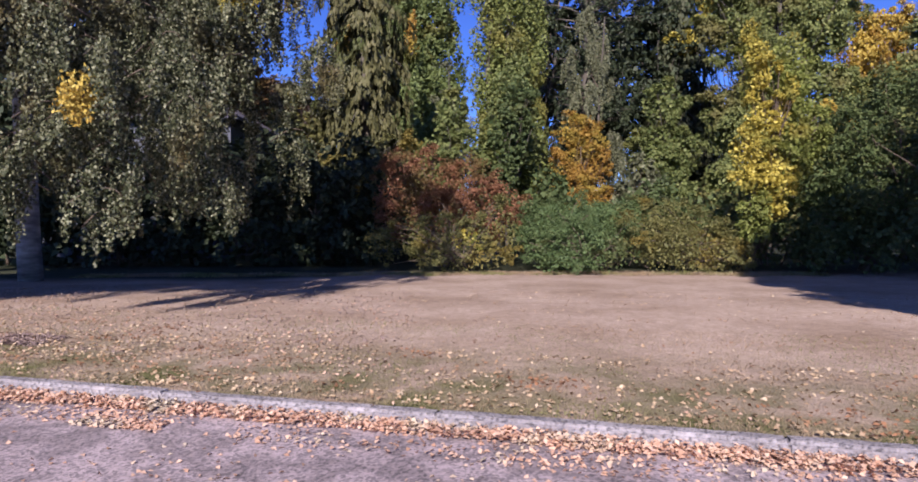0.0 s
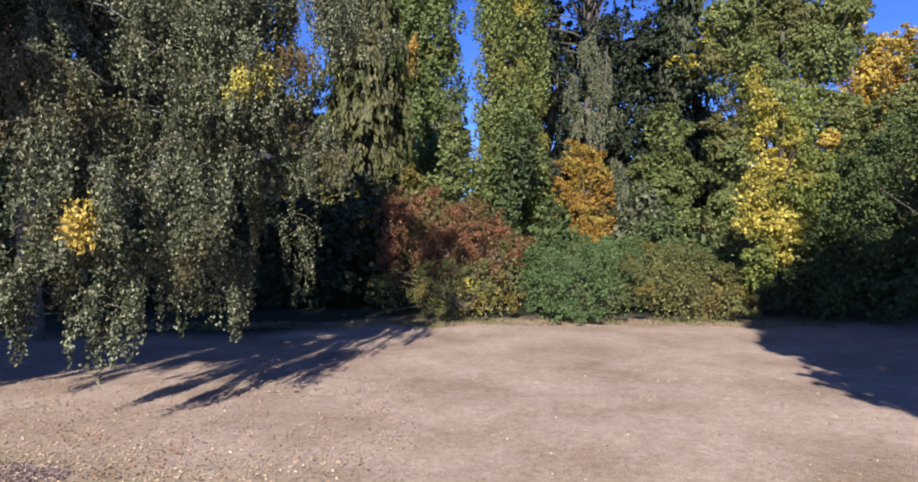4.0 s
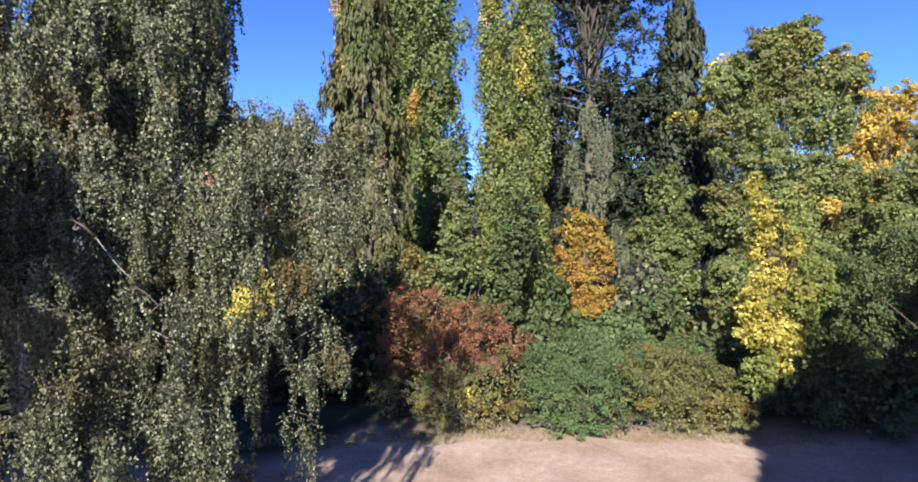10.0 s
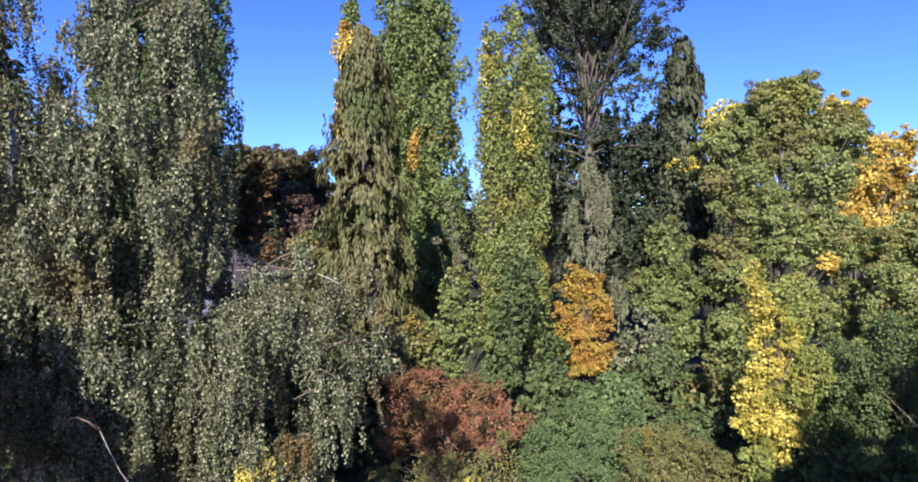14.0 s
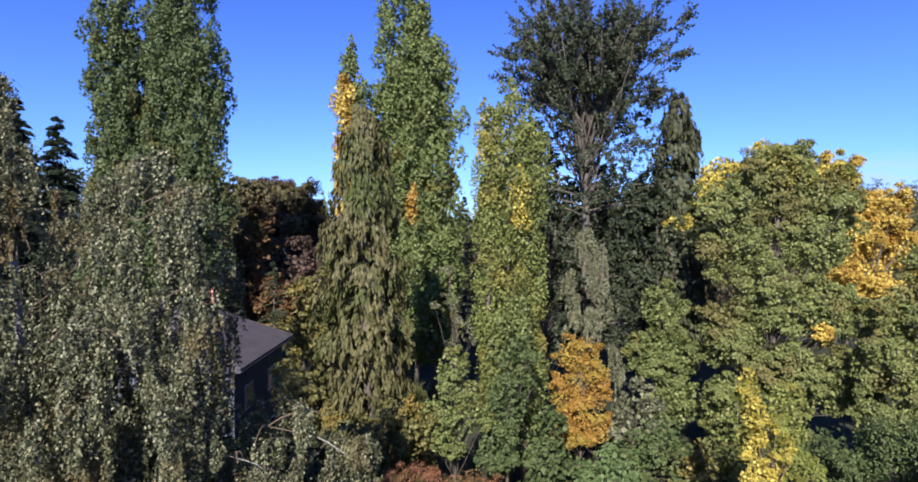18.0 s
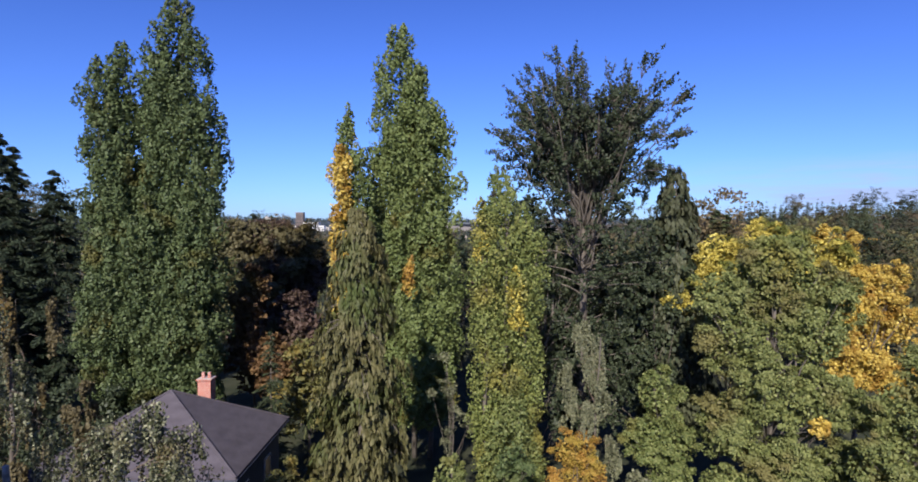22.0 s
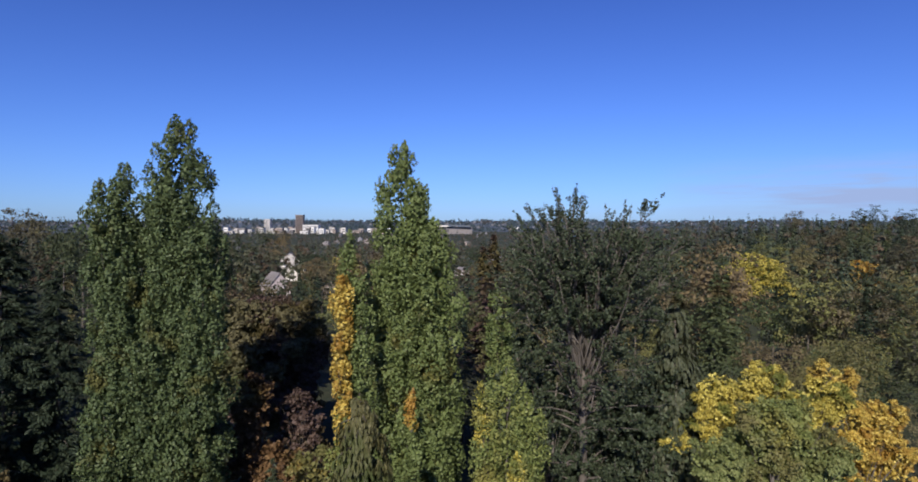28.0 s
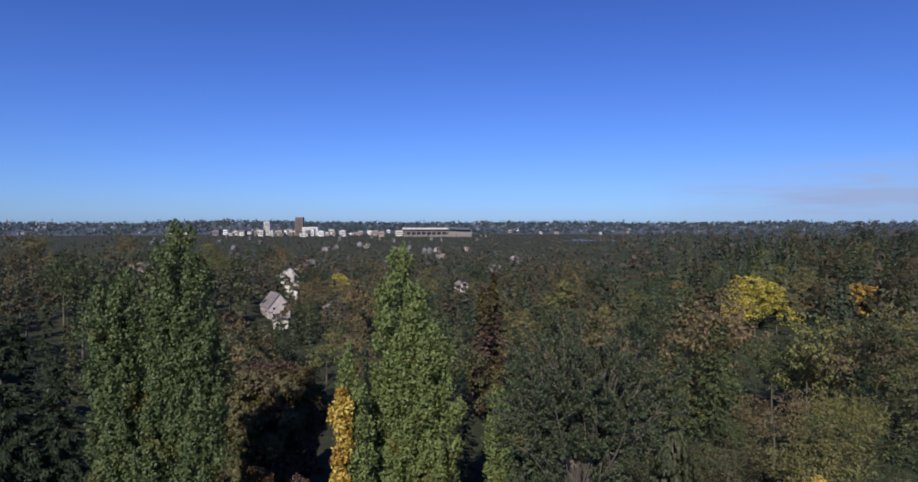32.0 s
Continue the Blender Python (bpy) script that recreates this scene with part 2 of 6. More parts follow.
MID_BROWN = leaf_mat("brown_woodland_leaves", (0.105, 0.088, 0.058), (0.145, 0.122, 0.08), (0.19, 0.165, 0.11), (0.12, 0.112, 0.062), 0.35, 0.15, 0.6, 0.25, vary=True)
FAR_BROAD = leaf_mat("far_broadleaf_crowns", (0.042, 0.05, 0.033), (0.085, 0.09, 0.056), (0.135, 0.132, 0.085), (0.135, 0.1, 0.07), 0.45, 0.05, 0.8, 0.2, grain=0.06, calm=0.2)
# bluer, paler broadleaf colour paints haze over the farthest crowns
FARTHER_BROAD = leaf_mat("haze_tinted_broadleaf_crowns", (0.05, 0.062, 0.058), (0.095, 0.105, 0.09), (0.15, 0.155, 0.125), (0.15, 0.12, 0.1), 0.45, 0.03, 0.8, 0.2, grain=0.03, calm=0.2)
DARK_FIR = leaf_mat("dark_olive_fir_needles", (0.032, 0.04, 0.022), (0.056, 0.064, 0.035), (0.09, 0.097, 0.056), None, 0, 0.3, 0.6, 0.12)
MID_BRONZE = leaf_mat("bronze_green_birch_leaves", (0.05, 0.042, 0.022), (0.095, 0.08, 0.04), (0.15, 0.125, 0.065), (0.17, 0.12, 0.04), 0.3, 0.3, 0.6, 0.2)
BROWN = leaf_mat("brown_autumn_leaves", (0.06, 0.035, 0.02), (0.13, 0.075, 0.035), (0.2, 0.13, 0.06), (0.14, 0.12, 0.04), 0.35, 0.15, 0.6, 0.25)


# ---- mesh helpers ----
def unit(v):
    return v / np.maximum(np.linalg.norm(v, axis=-1, keepdims=True), 1e-9)


def leaf_quads(rng, c, axis, normal, length, width, fold=0.2):
    """Leaf blades as kites folded along the midrib: (N, 4, 3)."""
    a = unit(axis)
    b = unit(np.cross(a, normal))
    n = np.cross(b, a)
    k = len(c)
    L = (length * rng.uniform(0.7, 1.3, k))[:, None]
    W = (width * rng.uniform(0.7, 1.3, k))[:, None]
    mid = c + a * L * 0.08
    return np.stack([c - a * L * 0.5, mid + b * W * 0.5 + n * W * fold, c + a * L * 0.5, mid - b * W * 0.5 + n * W * fold], 1)


def quad_mesh(name, q):
    k = len(q)
    me = bpy.data.meshes.new(name)
    me.vertices.add(4 * k)
    me.vertices.foreach_set("co", np.ascontiguousarray(q, dtype=np.float32).ravel())
    me.loops.add(4 * k)
    me.loops.foreach_set("vertex_index", np.arange(4 * k, dtype=np.int32))
    me.polygons.add(k)
    me.polygons.foreach_set("loop_start", np.arange(0, 4 * k, 4, dtype=np.int32))
    me.update(calc_edges=True)
    return me


def hang(ob, parent, mat, label=""):
    if mat:
        ob.data.materials.append(mat)
    if parent:
        ob.parent = parent
    if label:
        ob["label"] = label
    return ob


def leaves(name, quads, mat, parent, label=""):
    q = np.concatenate(quads) if isinstance(quads, list) else quads
    o = np.array(parent.location) if parent else np.zeros(3)
    return tagged(hang(new(name, quad_mesh(name, q - o)), parent, mat, label), kind="stuff")


def tube_data(pts, radii, sides=6):
    pts = np.asarray(pts, float)
    d = unit(np.gradient(pts, axis=0))
    ref = np.array([0.31, 0.93, 0.17])
    u = unit(np.cross(d, ref))
    w = np.cross(d, u)
    ang = np.arange(sides) * 2 * math.pi / sides
    ring = np.cos(ang)[None, :, None] * u[:, None] + np.sin(ang)[None, :, None] * w[:, None]
    v = pts[:, None] + ring * np.asarray(radii)[:, None, None]
    f = []
    for i in range(len(pts) - 1):
        for j in range(sides):
            k = (j + 1) % sides
            f.append((i * sides + j, i * sides + k, (i + 1) * sides + k, (i + 1) * sides + j))
    f.append(tuple(range(sides))[::-1])
    f.append(tuple((len(pts) - 1) * sides + j for j in range(sides)))
    return v.reshape(-1, 3), f


def tubes(name, list_of, mat, parent, label="", sides=6):
    """Many tapered limbs joined into one mesh; list_of: (points, radii)."""
    vs, fs, n = [], [], 0
    o = np.array(parent.location) if parent else np.zeros(3)
    for pts, rad in list_of:
        v, f = tube_data(pts, rad, sides)
        vs.append(v - o)
        fs += [tuple(i + n for i in t) for t in f]
        n += len(v)
    me = bpy.data.meshes.new(name)
    me.from_pydata(np.concatenate(vs).tolist(), [], fs)
    for p in me.polygons:
        p.use_smooth = True
    ob = hang(new(name, me), parent, mat, label)
    return tagged(ob, kind="stuff") if len(list_of) > 1 else ob


def bend(a, b, rise=0.0, k=6, wob=0.0, rng=None):
    a, b = np.asarray(a, float), np.asarray(b, float)
    s = np.linspace(0, 1, k)[:, None]
    p = a + (b - a) * s
    p[:, 2] += rise * np.sin(s[:, 0] * math.pi)
    if rng is not None and wob:
        p[1:-1] += rng.normal(0, wob, (k - 2, 3))
    return p


def part(name, bm, mat, parent, label=""):
    me = bpy.data.meshes.new(name)
    bm.to_mesh(me)
    bm.free()
    return hang(new(name, me), parent, mat, label)


def box_bm(x0, y0, z0, x1, y1, z1, bevel=0.0):
    bm = bmesh.new()
    bmesh.ops.create_cube(bm, size=1)
    for v in bm.verts:
        v.co = Vector(((x0 + x1) / 2 + v.co.x * (x1 - x0), (y0 + y1) / 2 + v.co.y * (y1 - y0), (z0 + z1) / 2 + v.co.z * (z1 - z0)))
    if bevel:
        bmesh.ops.bevel(bm, geom=bm.edges[:], offset=bevel, segments=2, affect="EDGES")
    return bm


def thing(name, base, label, category, group=""):
    ob = new(name)
    ob.location = base
    ob.empty_display_size = 0.3
    return tagged(ob, label, category, group)


def smooth(a, b, x):
    s = np.clip((x - a) / (b - a), 0, 1)
    return s * s * (3 - 2 * s)


def ground_z(x, y):
    """Height of the ground: road and lawn near zero, lower beyond the house, rising to the wooded ridges."""
    x, y = np.asarray(x, float), np.asarray(y, float)
    z = -0.35 * smooth(9, 24, y) - 5.0 * smooth(60, 170, y)
    z = z + 21 * smooth(90, 250, x) * smooth(150, 400, y) * (1 - smooth(900, 1500, y))
    z = z + 12 * smooth(-60, -130, x) * smooth(60, 150, y) * (1 - smooth(300, 600, y))
    return z


def gz(x, y):
    return float(ground_z(x, y))


# ---- tree kinds ----
def sphere_dirs(rng, k, front=0.5):
    d = unit(rng.normal(size=(int(k * 2.2) + 8, 3)))
    keep = (d[:, 1] < 0.35) | (rng.random(len(d)) < front)
    return d[keep][:k]


def clump_leaves(rng, centres, rad, count, size, squash=0.65, up=0.5, droop=0.35, out=None, width=0.7, lid=0.5):
    """Tufts of leaves round the centres; out: the crown's outward direction at each one."""
    m = len(centres)
    rad = np.broadcast_to(np.asarray(rad, float), (m,))
    idx = np.repeat(np.arange(m), count)
    d = unit(rng.normal(size=(len(idx), 3)))
    r = rng.random(len(idx)) ** 0.45
    d[:, 2] = np.where(rng.random(len(idx)) < lid, abs(d[:, 2]), d[:, 2])
    sc = np.array([1, 1, squash]) if np.isscalar(squash) else np.asarray(squash)
    c = centres[idx] + d * (r * rad[idx])[:, None] * sc
    o = d if out is None else unit(d * 0.6 + out[idx])
    nrm = unit(o * 0.8 + np.array([0, 0, up]) + rng.normal(0, 0.36, d.shape))
    ax = unit(o * 0.6 + np.array([0, 0, -droop]) + rng.normal(0, 0.6, d.shape))
    return leaf_quads(rng, c, ax, nrm, size, size * width)


def lobes_tree(name, label, category, base, lobes, mat, seed, leaf=0.25, clumps=16, per=70, bark=BARK, trunk_r=0.2, tuft=0.3,
               inner=0.25, accents=(), front=0.5, stems=1, up=0.5, droop=0.35, low=None, group=""):
    """A broadleaf tree or shrub: lobes (x, y, z, rx, ry, rz) carry tufts of leaves; accents: (material, [lobes], part name, label)."""
    rng = np.random.default_rng(seed)
    bx, by = base
    bz = gz(bx, by)
    t = thing(name, (bx, by, bz), label, category, group)

    def crown(lbs, mt, nm, lab, dens=1.0):
        qs, tips = [], []
        for x, y, z, rx, ry, rz in lbs:
            k = max(4, int(clumps * dens * (rx * ry + rx * rz + ry * rz) / 3 / 4))
            R = np.array([rx, ry, rz])
            mean = (rx * ry * rz) ** (1 / 3)
            boughs = sphere_dirs(rng, max(5, k // 4), front)
            own = rng.integers(0, len(boughs), k)
            sub = unit(rng.normal(size=(k, 3)) + boughs[own] * 0.9 + np.array([0, -0.15, 0.45]))
            reach = rng.uniform(0.5, 0.92, len(boughs))[own][:, None]
            c = np.array([x, y, z]) + boughs[own] * R * reach + sub * R * 0.36 * rng.uniform(0.4, 1.1, (k, 1))
            d = unit(boughs[own] * 0.5 + sub)
            keep = c[:, 2] > (bz + 0.15 if low is None else low)
            c, d = c[keep], d[keep]
            if not len(c):
                continue
            rr = 0.8 * tuft * mean * rng.uniform(0.6, 1.3, len(c))
            qs.append(clump_leaves(rng, c, rr, per, leaf, 0.8, up, droop, unit(d / R)))
            tips += list(c[:: max(1, len(c) // 6)])
            ki = int(len(c) * per * inner * 0.75)
            if ki:
                p = np.array([x, y, z]) + unit(rng.normal(size=(ki, 3))) * R * (rng.random((ki, 1)) ** 0.4) * 0.85
                p = p[p[:, 2] > bz + 0.1]
                qs.append(leaf_quads(rng, p, rng.normal(size=p.shape), rng.normal(size=p.shape), leaf * 1.6, leaf * 1.3))
        q = np.concatenate(qs)
        q[:, :, 2] = np.maximum(q[:, :, 2], bz + 0.01)
        leaves(nm, q, mt, t, lab)
        return tips

    tips = crown(lobes, mat, "foliage", "")
    for mt, lbs, nm, lab in accents:
        tips += crown(lbs, mt, nm, lab, 1.2)
    top = max(l[2] - 0.7 * l[5] for l in lobes)
    cx, cy = np.mean([l[0] for l in lobes]), np.mean([l[1] for l in lobes])
    trunks, limbs = [], []
    for s in range(stems):
        ox, oy = (rng.normal(0, 0.3, 2) if stems > 1 else (0, 0))
        p = bend((bx + ox, by + oy, bz - 0.1), (cx + ox * 3, cy + oy * 3, top), 0, 8, trunk_r * 0.5, rng)
        trunks.append((p, np.linspace(trunk_r, trunk_r * 0.25, 8)))
    for tip in tips:
        p = trunks[rng.integers(len(trunks))][0]
        zz = bz + (tip[2] - bz) * rng.uniform(0.35, 0.75)
        a = p[np.argmin(abs(p[:, 2] - zz))]
        limbs.append((bend(a, tip, 0.15, 5, 0.08, rng), np.linspace(trunk_r * 0.2, 0.01, 5)))
    for tr in trunks:
        tubes("trunk" if stems == 1 else "stem", [tr], bark, t, sides=9)
    tubes("branchwork", limbs, bark, t, sides=5)
    return t


def poplar(label, stems, mat, seed, leaf=0.2, per=84, dens=1.0, z0=1.5, accents=(), taper=2.4, group="lombardy poplars"):
    """A columnar poplar; stems: (x, y, top, widest radius). Upright flame-shaped plumes of leaves stand close round each
    stem, some set back, with deep gaps between them."""
    rng = np.random.default_rng(seed)
    bx, by = stems[0][0], stems[0][1]
    t = thing("poplar_tree", (bx, by, gz(bx, by)), label, "tree", group)

    def column(x, y, ztop, rmax, za, mt, nm, lab, k_scale=1.0):
        cents, outs, size = [], [], []
        z, row = za, 0
        while z < ztop - 0.2:
            d = ztop - z
            env = rmax * min(1.0, d / (taper * rmax)) ** 0.72 * (0.7 + 0.3 * min(1.0, (z - za) / 5)) * (1 + 0.06 * math.sin(z * 1.3 + seed + x))
            step = 0.55 + 0.5 * min(env, 2.5)
            m = max(2, int(2 * math.pi * env * dens * k_scale / (0.8 + 0.4 * env)))
            for j in range(m):
                a = 2 * math.pi * (j + 0.5 * (row % 2) + rng.uniform(-0.38, 0.38)) / m
                if math.sin(a) > 0.45 and rng.random() < 0.55:
                    continue
                f = rng.uniform(0.7, 1.08) * (rng.uniform(0.45, 0.75) if rng.random() < 0.3 else 1.0)
                cents.append((x + math.cos(a) * env * f, y + math.sin(a) * env * f, min(ztop - 0.1, z + rng.uniform(-0.6, 0.6) * step)))
                outs.append((math.cos(a), math.sin(a), 0.0))
                size.append((0.26 + 0.2 * min(env, 3.0)) * rng.uniform(0.6, 1.3))
            z, row = z + step, row + 1
        c, o, w = np.array(cents), np.array(outs), np.array(size)
        idx = np.repeat(np.arange(len(c)), np.maximum(12, per * (w / 0.46) ** 1.6).astype(int))
        d = unit(rng.normal(size=(len(idx), 3)))
        lump = 1 + 0.3 * np.sin(d[:, 0] * 5 + idx * 1.7) * np.sin(d[:, 2] * 6 + idx) + 0.12 * np.sin(d[:, 1] * 9 + idx * 3.1)
        r = rng.uniform(0.5, 1.0, len(idx)) ** 0.6 * w[idx] * lump
        flame = (1 - 0.45 * d[:, 2]) * r
        p = c[idx] + np.c_[d[:, 0] * flame, d[:, 1] * flame, d[:, 2] * r * 1.8] + o[idx] * (0.2 * d[:, 2] * w[idx])[:, None]
        nrm = d * 1.2 + o[idx] * 0.2 + np.array([0, 0, 0.35]) + rng.normal(0, 0.22, d.shape)
        ax = np.array([0, 0, 0.5]) + d * 0.5 + rng.normal(0, 0.55, d.shape)
        q = [leaf_quads(rng, p, ax, nrm, leaf, leaf * 0.74)]
        ki = int(len(idx) * 0.1)                # sparse leaves within
        zi = za + (ztop - za) * rng.random(ki) ** 1.1 * 0.95
        ei = rmax * np.minimum(1, (ztop - zi) / (taper * rmax)) ** 0.72 * 0.62 * np.sqrt(rng.random(ki))
        ai = rng.uniform(0, 6.283, ki)
        pi = np.c_[x + np.cos(ai) * ei, y + np.sin(ai) * ei, zi]
        q.append(leaf_quads(rng, pi, rng.normal(size=pi.shape), rng.normal(size=pi.shape), leaf * 1.5, leaf * 1.2))
        leaves(nm, q, mt, t, lab)
        shoots = []
        for i in range(0, len(c), 6):
            e = math.hypot(c[i, 0] - x, c[i, 1] - y)
            a = np.array([x, y, max(za - 1, c[i, 2] - 2.2 - 0.8 * e)])
            shoots.append((bend(a, c[i], -0.25, 4), np.linspace(0.05, 0.012, 4)))
        return shoots

    limbs = []
    for i, (x, y, zt, r) in enumerate(stems):
        limbs += column(x, y, zt, r, z0, mat, "foliage", "")
        p = bend((x * 0.85 + bx * 0.15, y, gz(x, y) - 0.1), (x, y, zt - 0.8), 0, 9, 0.07, rng)
        tubes("trunk", [(p, np.linspace(0.28, 0.02, 9))], BARK, t, sides=8)
    for mt, (x, y, zt, r, za), nm, lab in accents:
        limbs += column(x, y, zt, r, za, mt, nm, lab, 1.2)
    tubes("branchwork", limbs, BARK, t, sides=4)
    return t


def drooping_conifer(name, label, base, ztop, rad, mat, seed, branches=420, spray=0.42, wide=0.1, per=80, zlow=1.2, lean=0.0):
    """A weeping conifer: branches all round, each with hanging sprays."""
    rng = np.random.default_rng(seed)
    bx, by = base
    bz = gz(bx, by)
    t = thing(name, (bx, by, bz), label, "tree")
    s = rng.random(branches) ** 1.25
    z = zlow + (ztop - zlow) * s
    R = rad * (1 - s) ** 0.42 * rng.uniform(0.55, 1.12, branches) + 0.12
    ang = rng.uniform(0, 2 * math.pi, branches)
    qs, limbs = [], []
    for i in range(branches):
        o = np.array([math.cos(ang[i]), math.sin(ang[i]), 0])
        root = np.array([bx + lean * (z[i] - bz), by, z[i]])
        end = root + o * R[i] + np.array([0, 0, -0.25 * R[i] + 0.15])
        p = bend(root, end, 0.18 * R[i], 5)
        if i % 3 == 0:
            limbs.append((p, np.linspace(0.045, 0.01, 5)))
        k = int(per * (0.35 + 0.65 * R[i] / rad))
        tassels = max(3, int(4 + 2.2 * R[i]))
        own = rng.integers(0, tassels, k)
        u = np.clip((rng.random(tassels) ** 0.6)[own] + rng.normal(0, 0.03, k), 0, 1)
        c = root + (end - root) * u[:, None]
        c[:, 2] += 0.18 * R[i] * np.sin(u * math.pi)
        side = np.array([-o[1], o[0], 0])
        c = c + side * (rng.normal(0, 0.1 + 0.06 * R[i], tassels)[own][:, None] + rng.normal(0, 0.05, (k, 1))) * (0.5 + u[:, None])
        drop = rng.random((k, 1)) * rng.uniform(0.8, 1.5, tassels)[own][:, None] * spray * 2.2
        c = c - np.array([0, 0, 1.0]) * drop * u[:, None]
        ax = np.array([0, 0, -1.0]) + o * 0.35 * (1 - drop) + rng.normal(0, 0.22, (k, 3))
        nrm = o + rng.normal(0, 0.5, (k, 3))
        qs.append(leaf_quads(rng, c, ax, nrm, spray, wide, 0.3))
    leaves("foliage", qs, mat, t)
    p = bend((bx, by, bz - 0.1), (bx + lean * (ztop - bz), by, ztop - 0.3), 0, 8)
    tubes("trunk", [(p, np.linspace(0.36, 0.03, 8))], BARK, t, sides=8)
    tubes("branchwork", limbs, BARK, t, sides=4)
    return t


def tiered_quads(rng, h, rad, whorls, per_whorl, per_branch, long, wide, z0=0.12, power=0.85, tilt=-0.18, mix=0.7):
    """Needles of a tiered conifer whose foot is at the origin, and its branch lines."""
    qs, lines = [], []
    for w in range(whorls):
        s = (w + rng.uniform(-0.2, 0.2)) / whorls
        z = h * (z0 + (1 - z0) * s)
        R = rad * (1 - s) ** power + 0.15
        for b in range(per_whorl):
            a = rng.uniform(0, 2 * math.pi)
            sb = min(0.97, max(0.0, s + rng.uniform(-mix, mix) / whorls))
            z = h * (z0 + (1 - z0) * sb)
            o = np.array([math.cos(a), math.sin(a), 0])
            r = (rad * (1 - sb) ** power + 0.1) * rng.uniform(0.6, 1.15)
            side = np.array([-o[1], o[0], 0])
            k = max(3, int(per_branch * (0.35 + 0.65 * r / rad)))
            u = rng.random(k) ** 0.7
            v = rng.uniform(-1, 1, k) * (0.32 * r * (1.15 - u)) + rng.normal(0, 0.05, k)
            zz = z + tilt * r * u + 0.12 * r * np.sin(u * 3.1) + rng.normal(0, 0.06 * long / 0.5, k)
            c = np.outer(u * r, o) + np.outer(v, side)
            c[:, 2] = zz
            ax = o + np.sign(v)[:, None] * side * 0.6 + np.array([0, 0, -0.35]) + rng.normal(0, 0.2, (k, 3))
            nrm = np.array([0, 0, 1.0]) + rng.normal(0, 0.4, (k, 3))
            qs.append(leaf_quads(rng, c, ax, nrm, long, wide, 0.15))
            lines.append((np.array([[0, 0, z], o * r * 0.5 + [0, 0, z + tilt * r * 0.5 + 0.1 * r], o * r * 0.9 + [0, 0, z + tilt * r * 0.9]]), np.array([0.06, 0.035, 0.012])))
    return np.concatenate(qs), lines


def tiered_conifer(name, label, base, h, rad, mat, seed, whorls=26, per_whorl=7, per_branch=46, long=0.5, wide=0.16, group="", **kw):
    rng = np.random.default_rng(seed)
    bx, by = base
    t = thing(name, (0, 0, 0), label, "tree", group)
    q, lines = tiered_quads(rng, h, rad, whorls, per_whorl, per_branch, long, wide, **kw)
    leaves("foliage", q, mat, t)
    tubes("trunk", [(bend((0, 0, -0.3), (0, 0, h * 0.97), 0, 6), np.linspace(0.011 * h, 0.02, 6))], BARK, t, sides=7)
    tubes("branchwork", lines[::2], BARK, t, sides=4)
    t.location = (bx, by, gz(bx, by))
    return t


def round_quads(rng, h, w, k, size, foot=0.15, lobes=7):
    """Leaf masses of a rounded tree whose foot is at the origin."""
    c = []
    for i in range(lobes):
        a = rng.uniform(0, 6.28)
        s = rng.uniform(0.3, 1.0)
        r = w * 0.34 * (1 - (s - 0.4) ** 2 * 1.9)
        c.append((math.cos(a) * r, math.sin(a) * r, h * (foot + (0.9 - foot) * s)))
    c = np.array(c)
    m = max(2, k // 22)
    idx = rng.integers(0, lobes, m)
    d = unit(rng.normal(size=(m, 3)))
    R = np.array([w * 0.3, w * 0.3, h * 0.19])
    cc = c[idx] + d * R * rng.uniform(0.6, 1.1, (m, 1))
    cc[:, 2] = np.clip(cc[:, 2], h * 0.05, h)
    return clump_leaves(rng, cc, 0.1 * w, 22, size, 0.65, 0.5, 0.2, d)


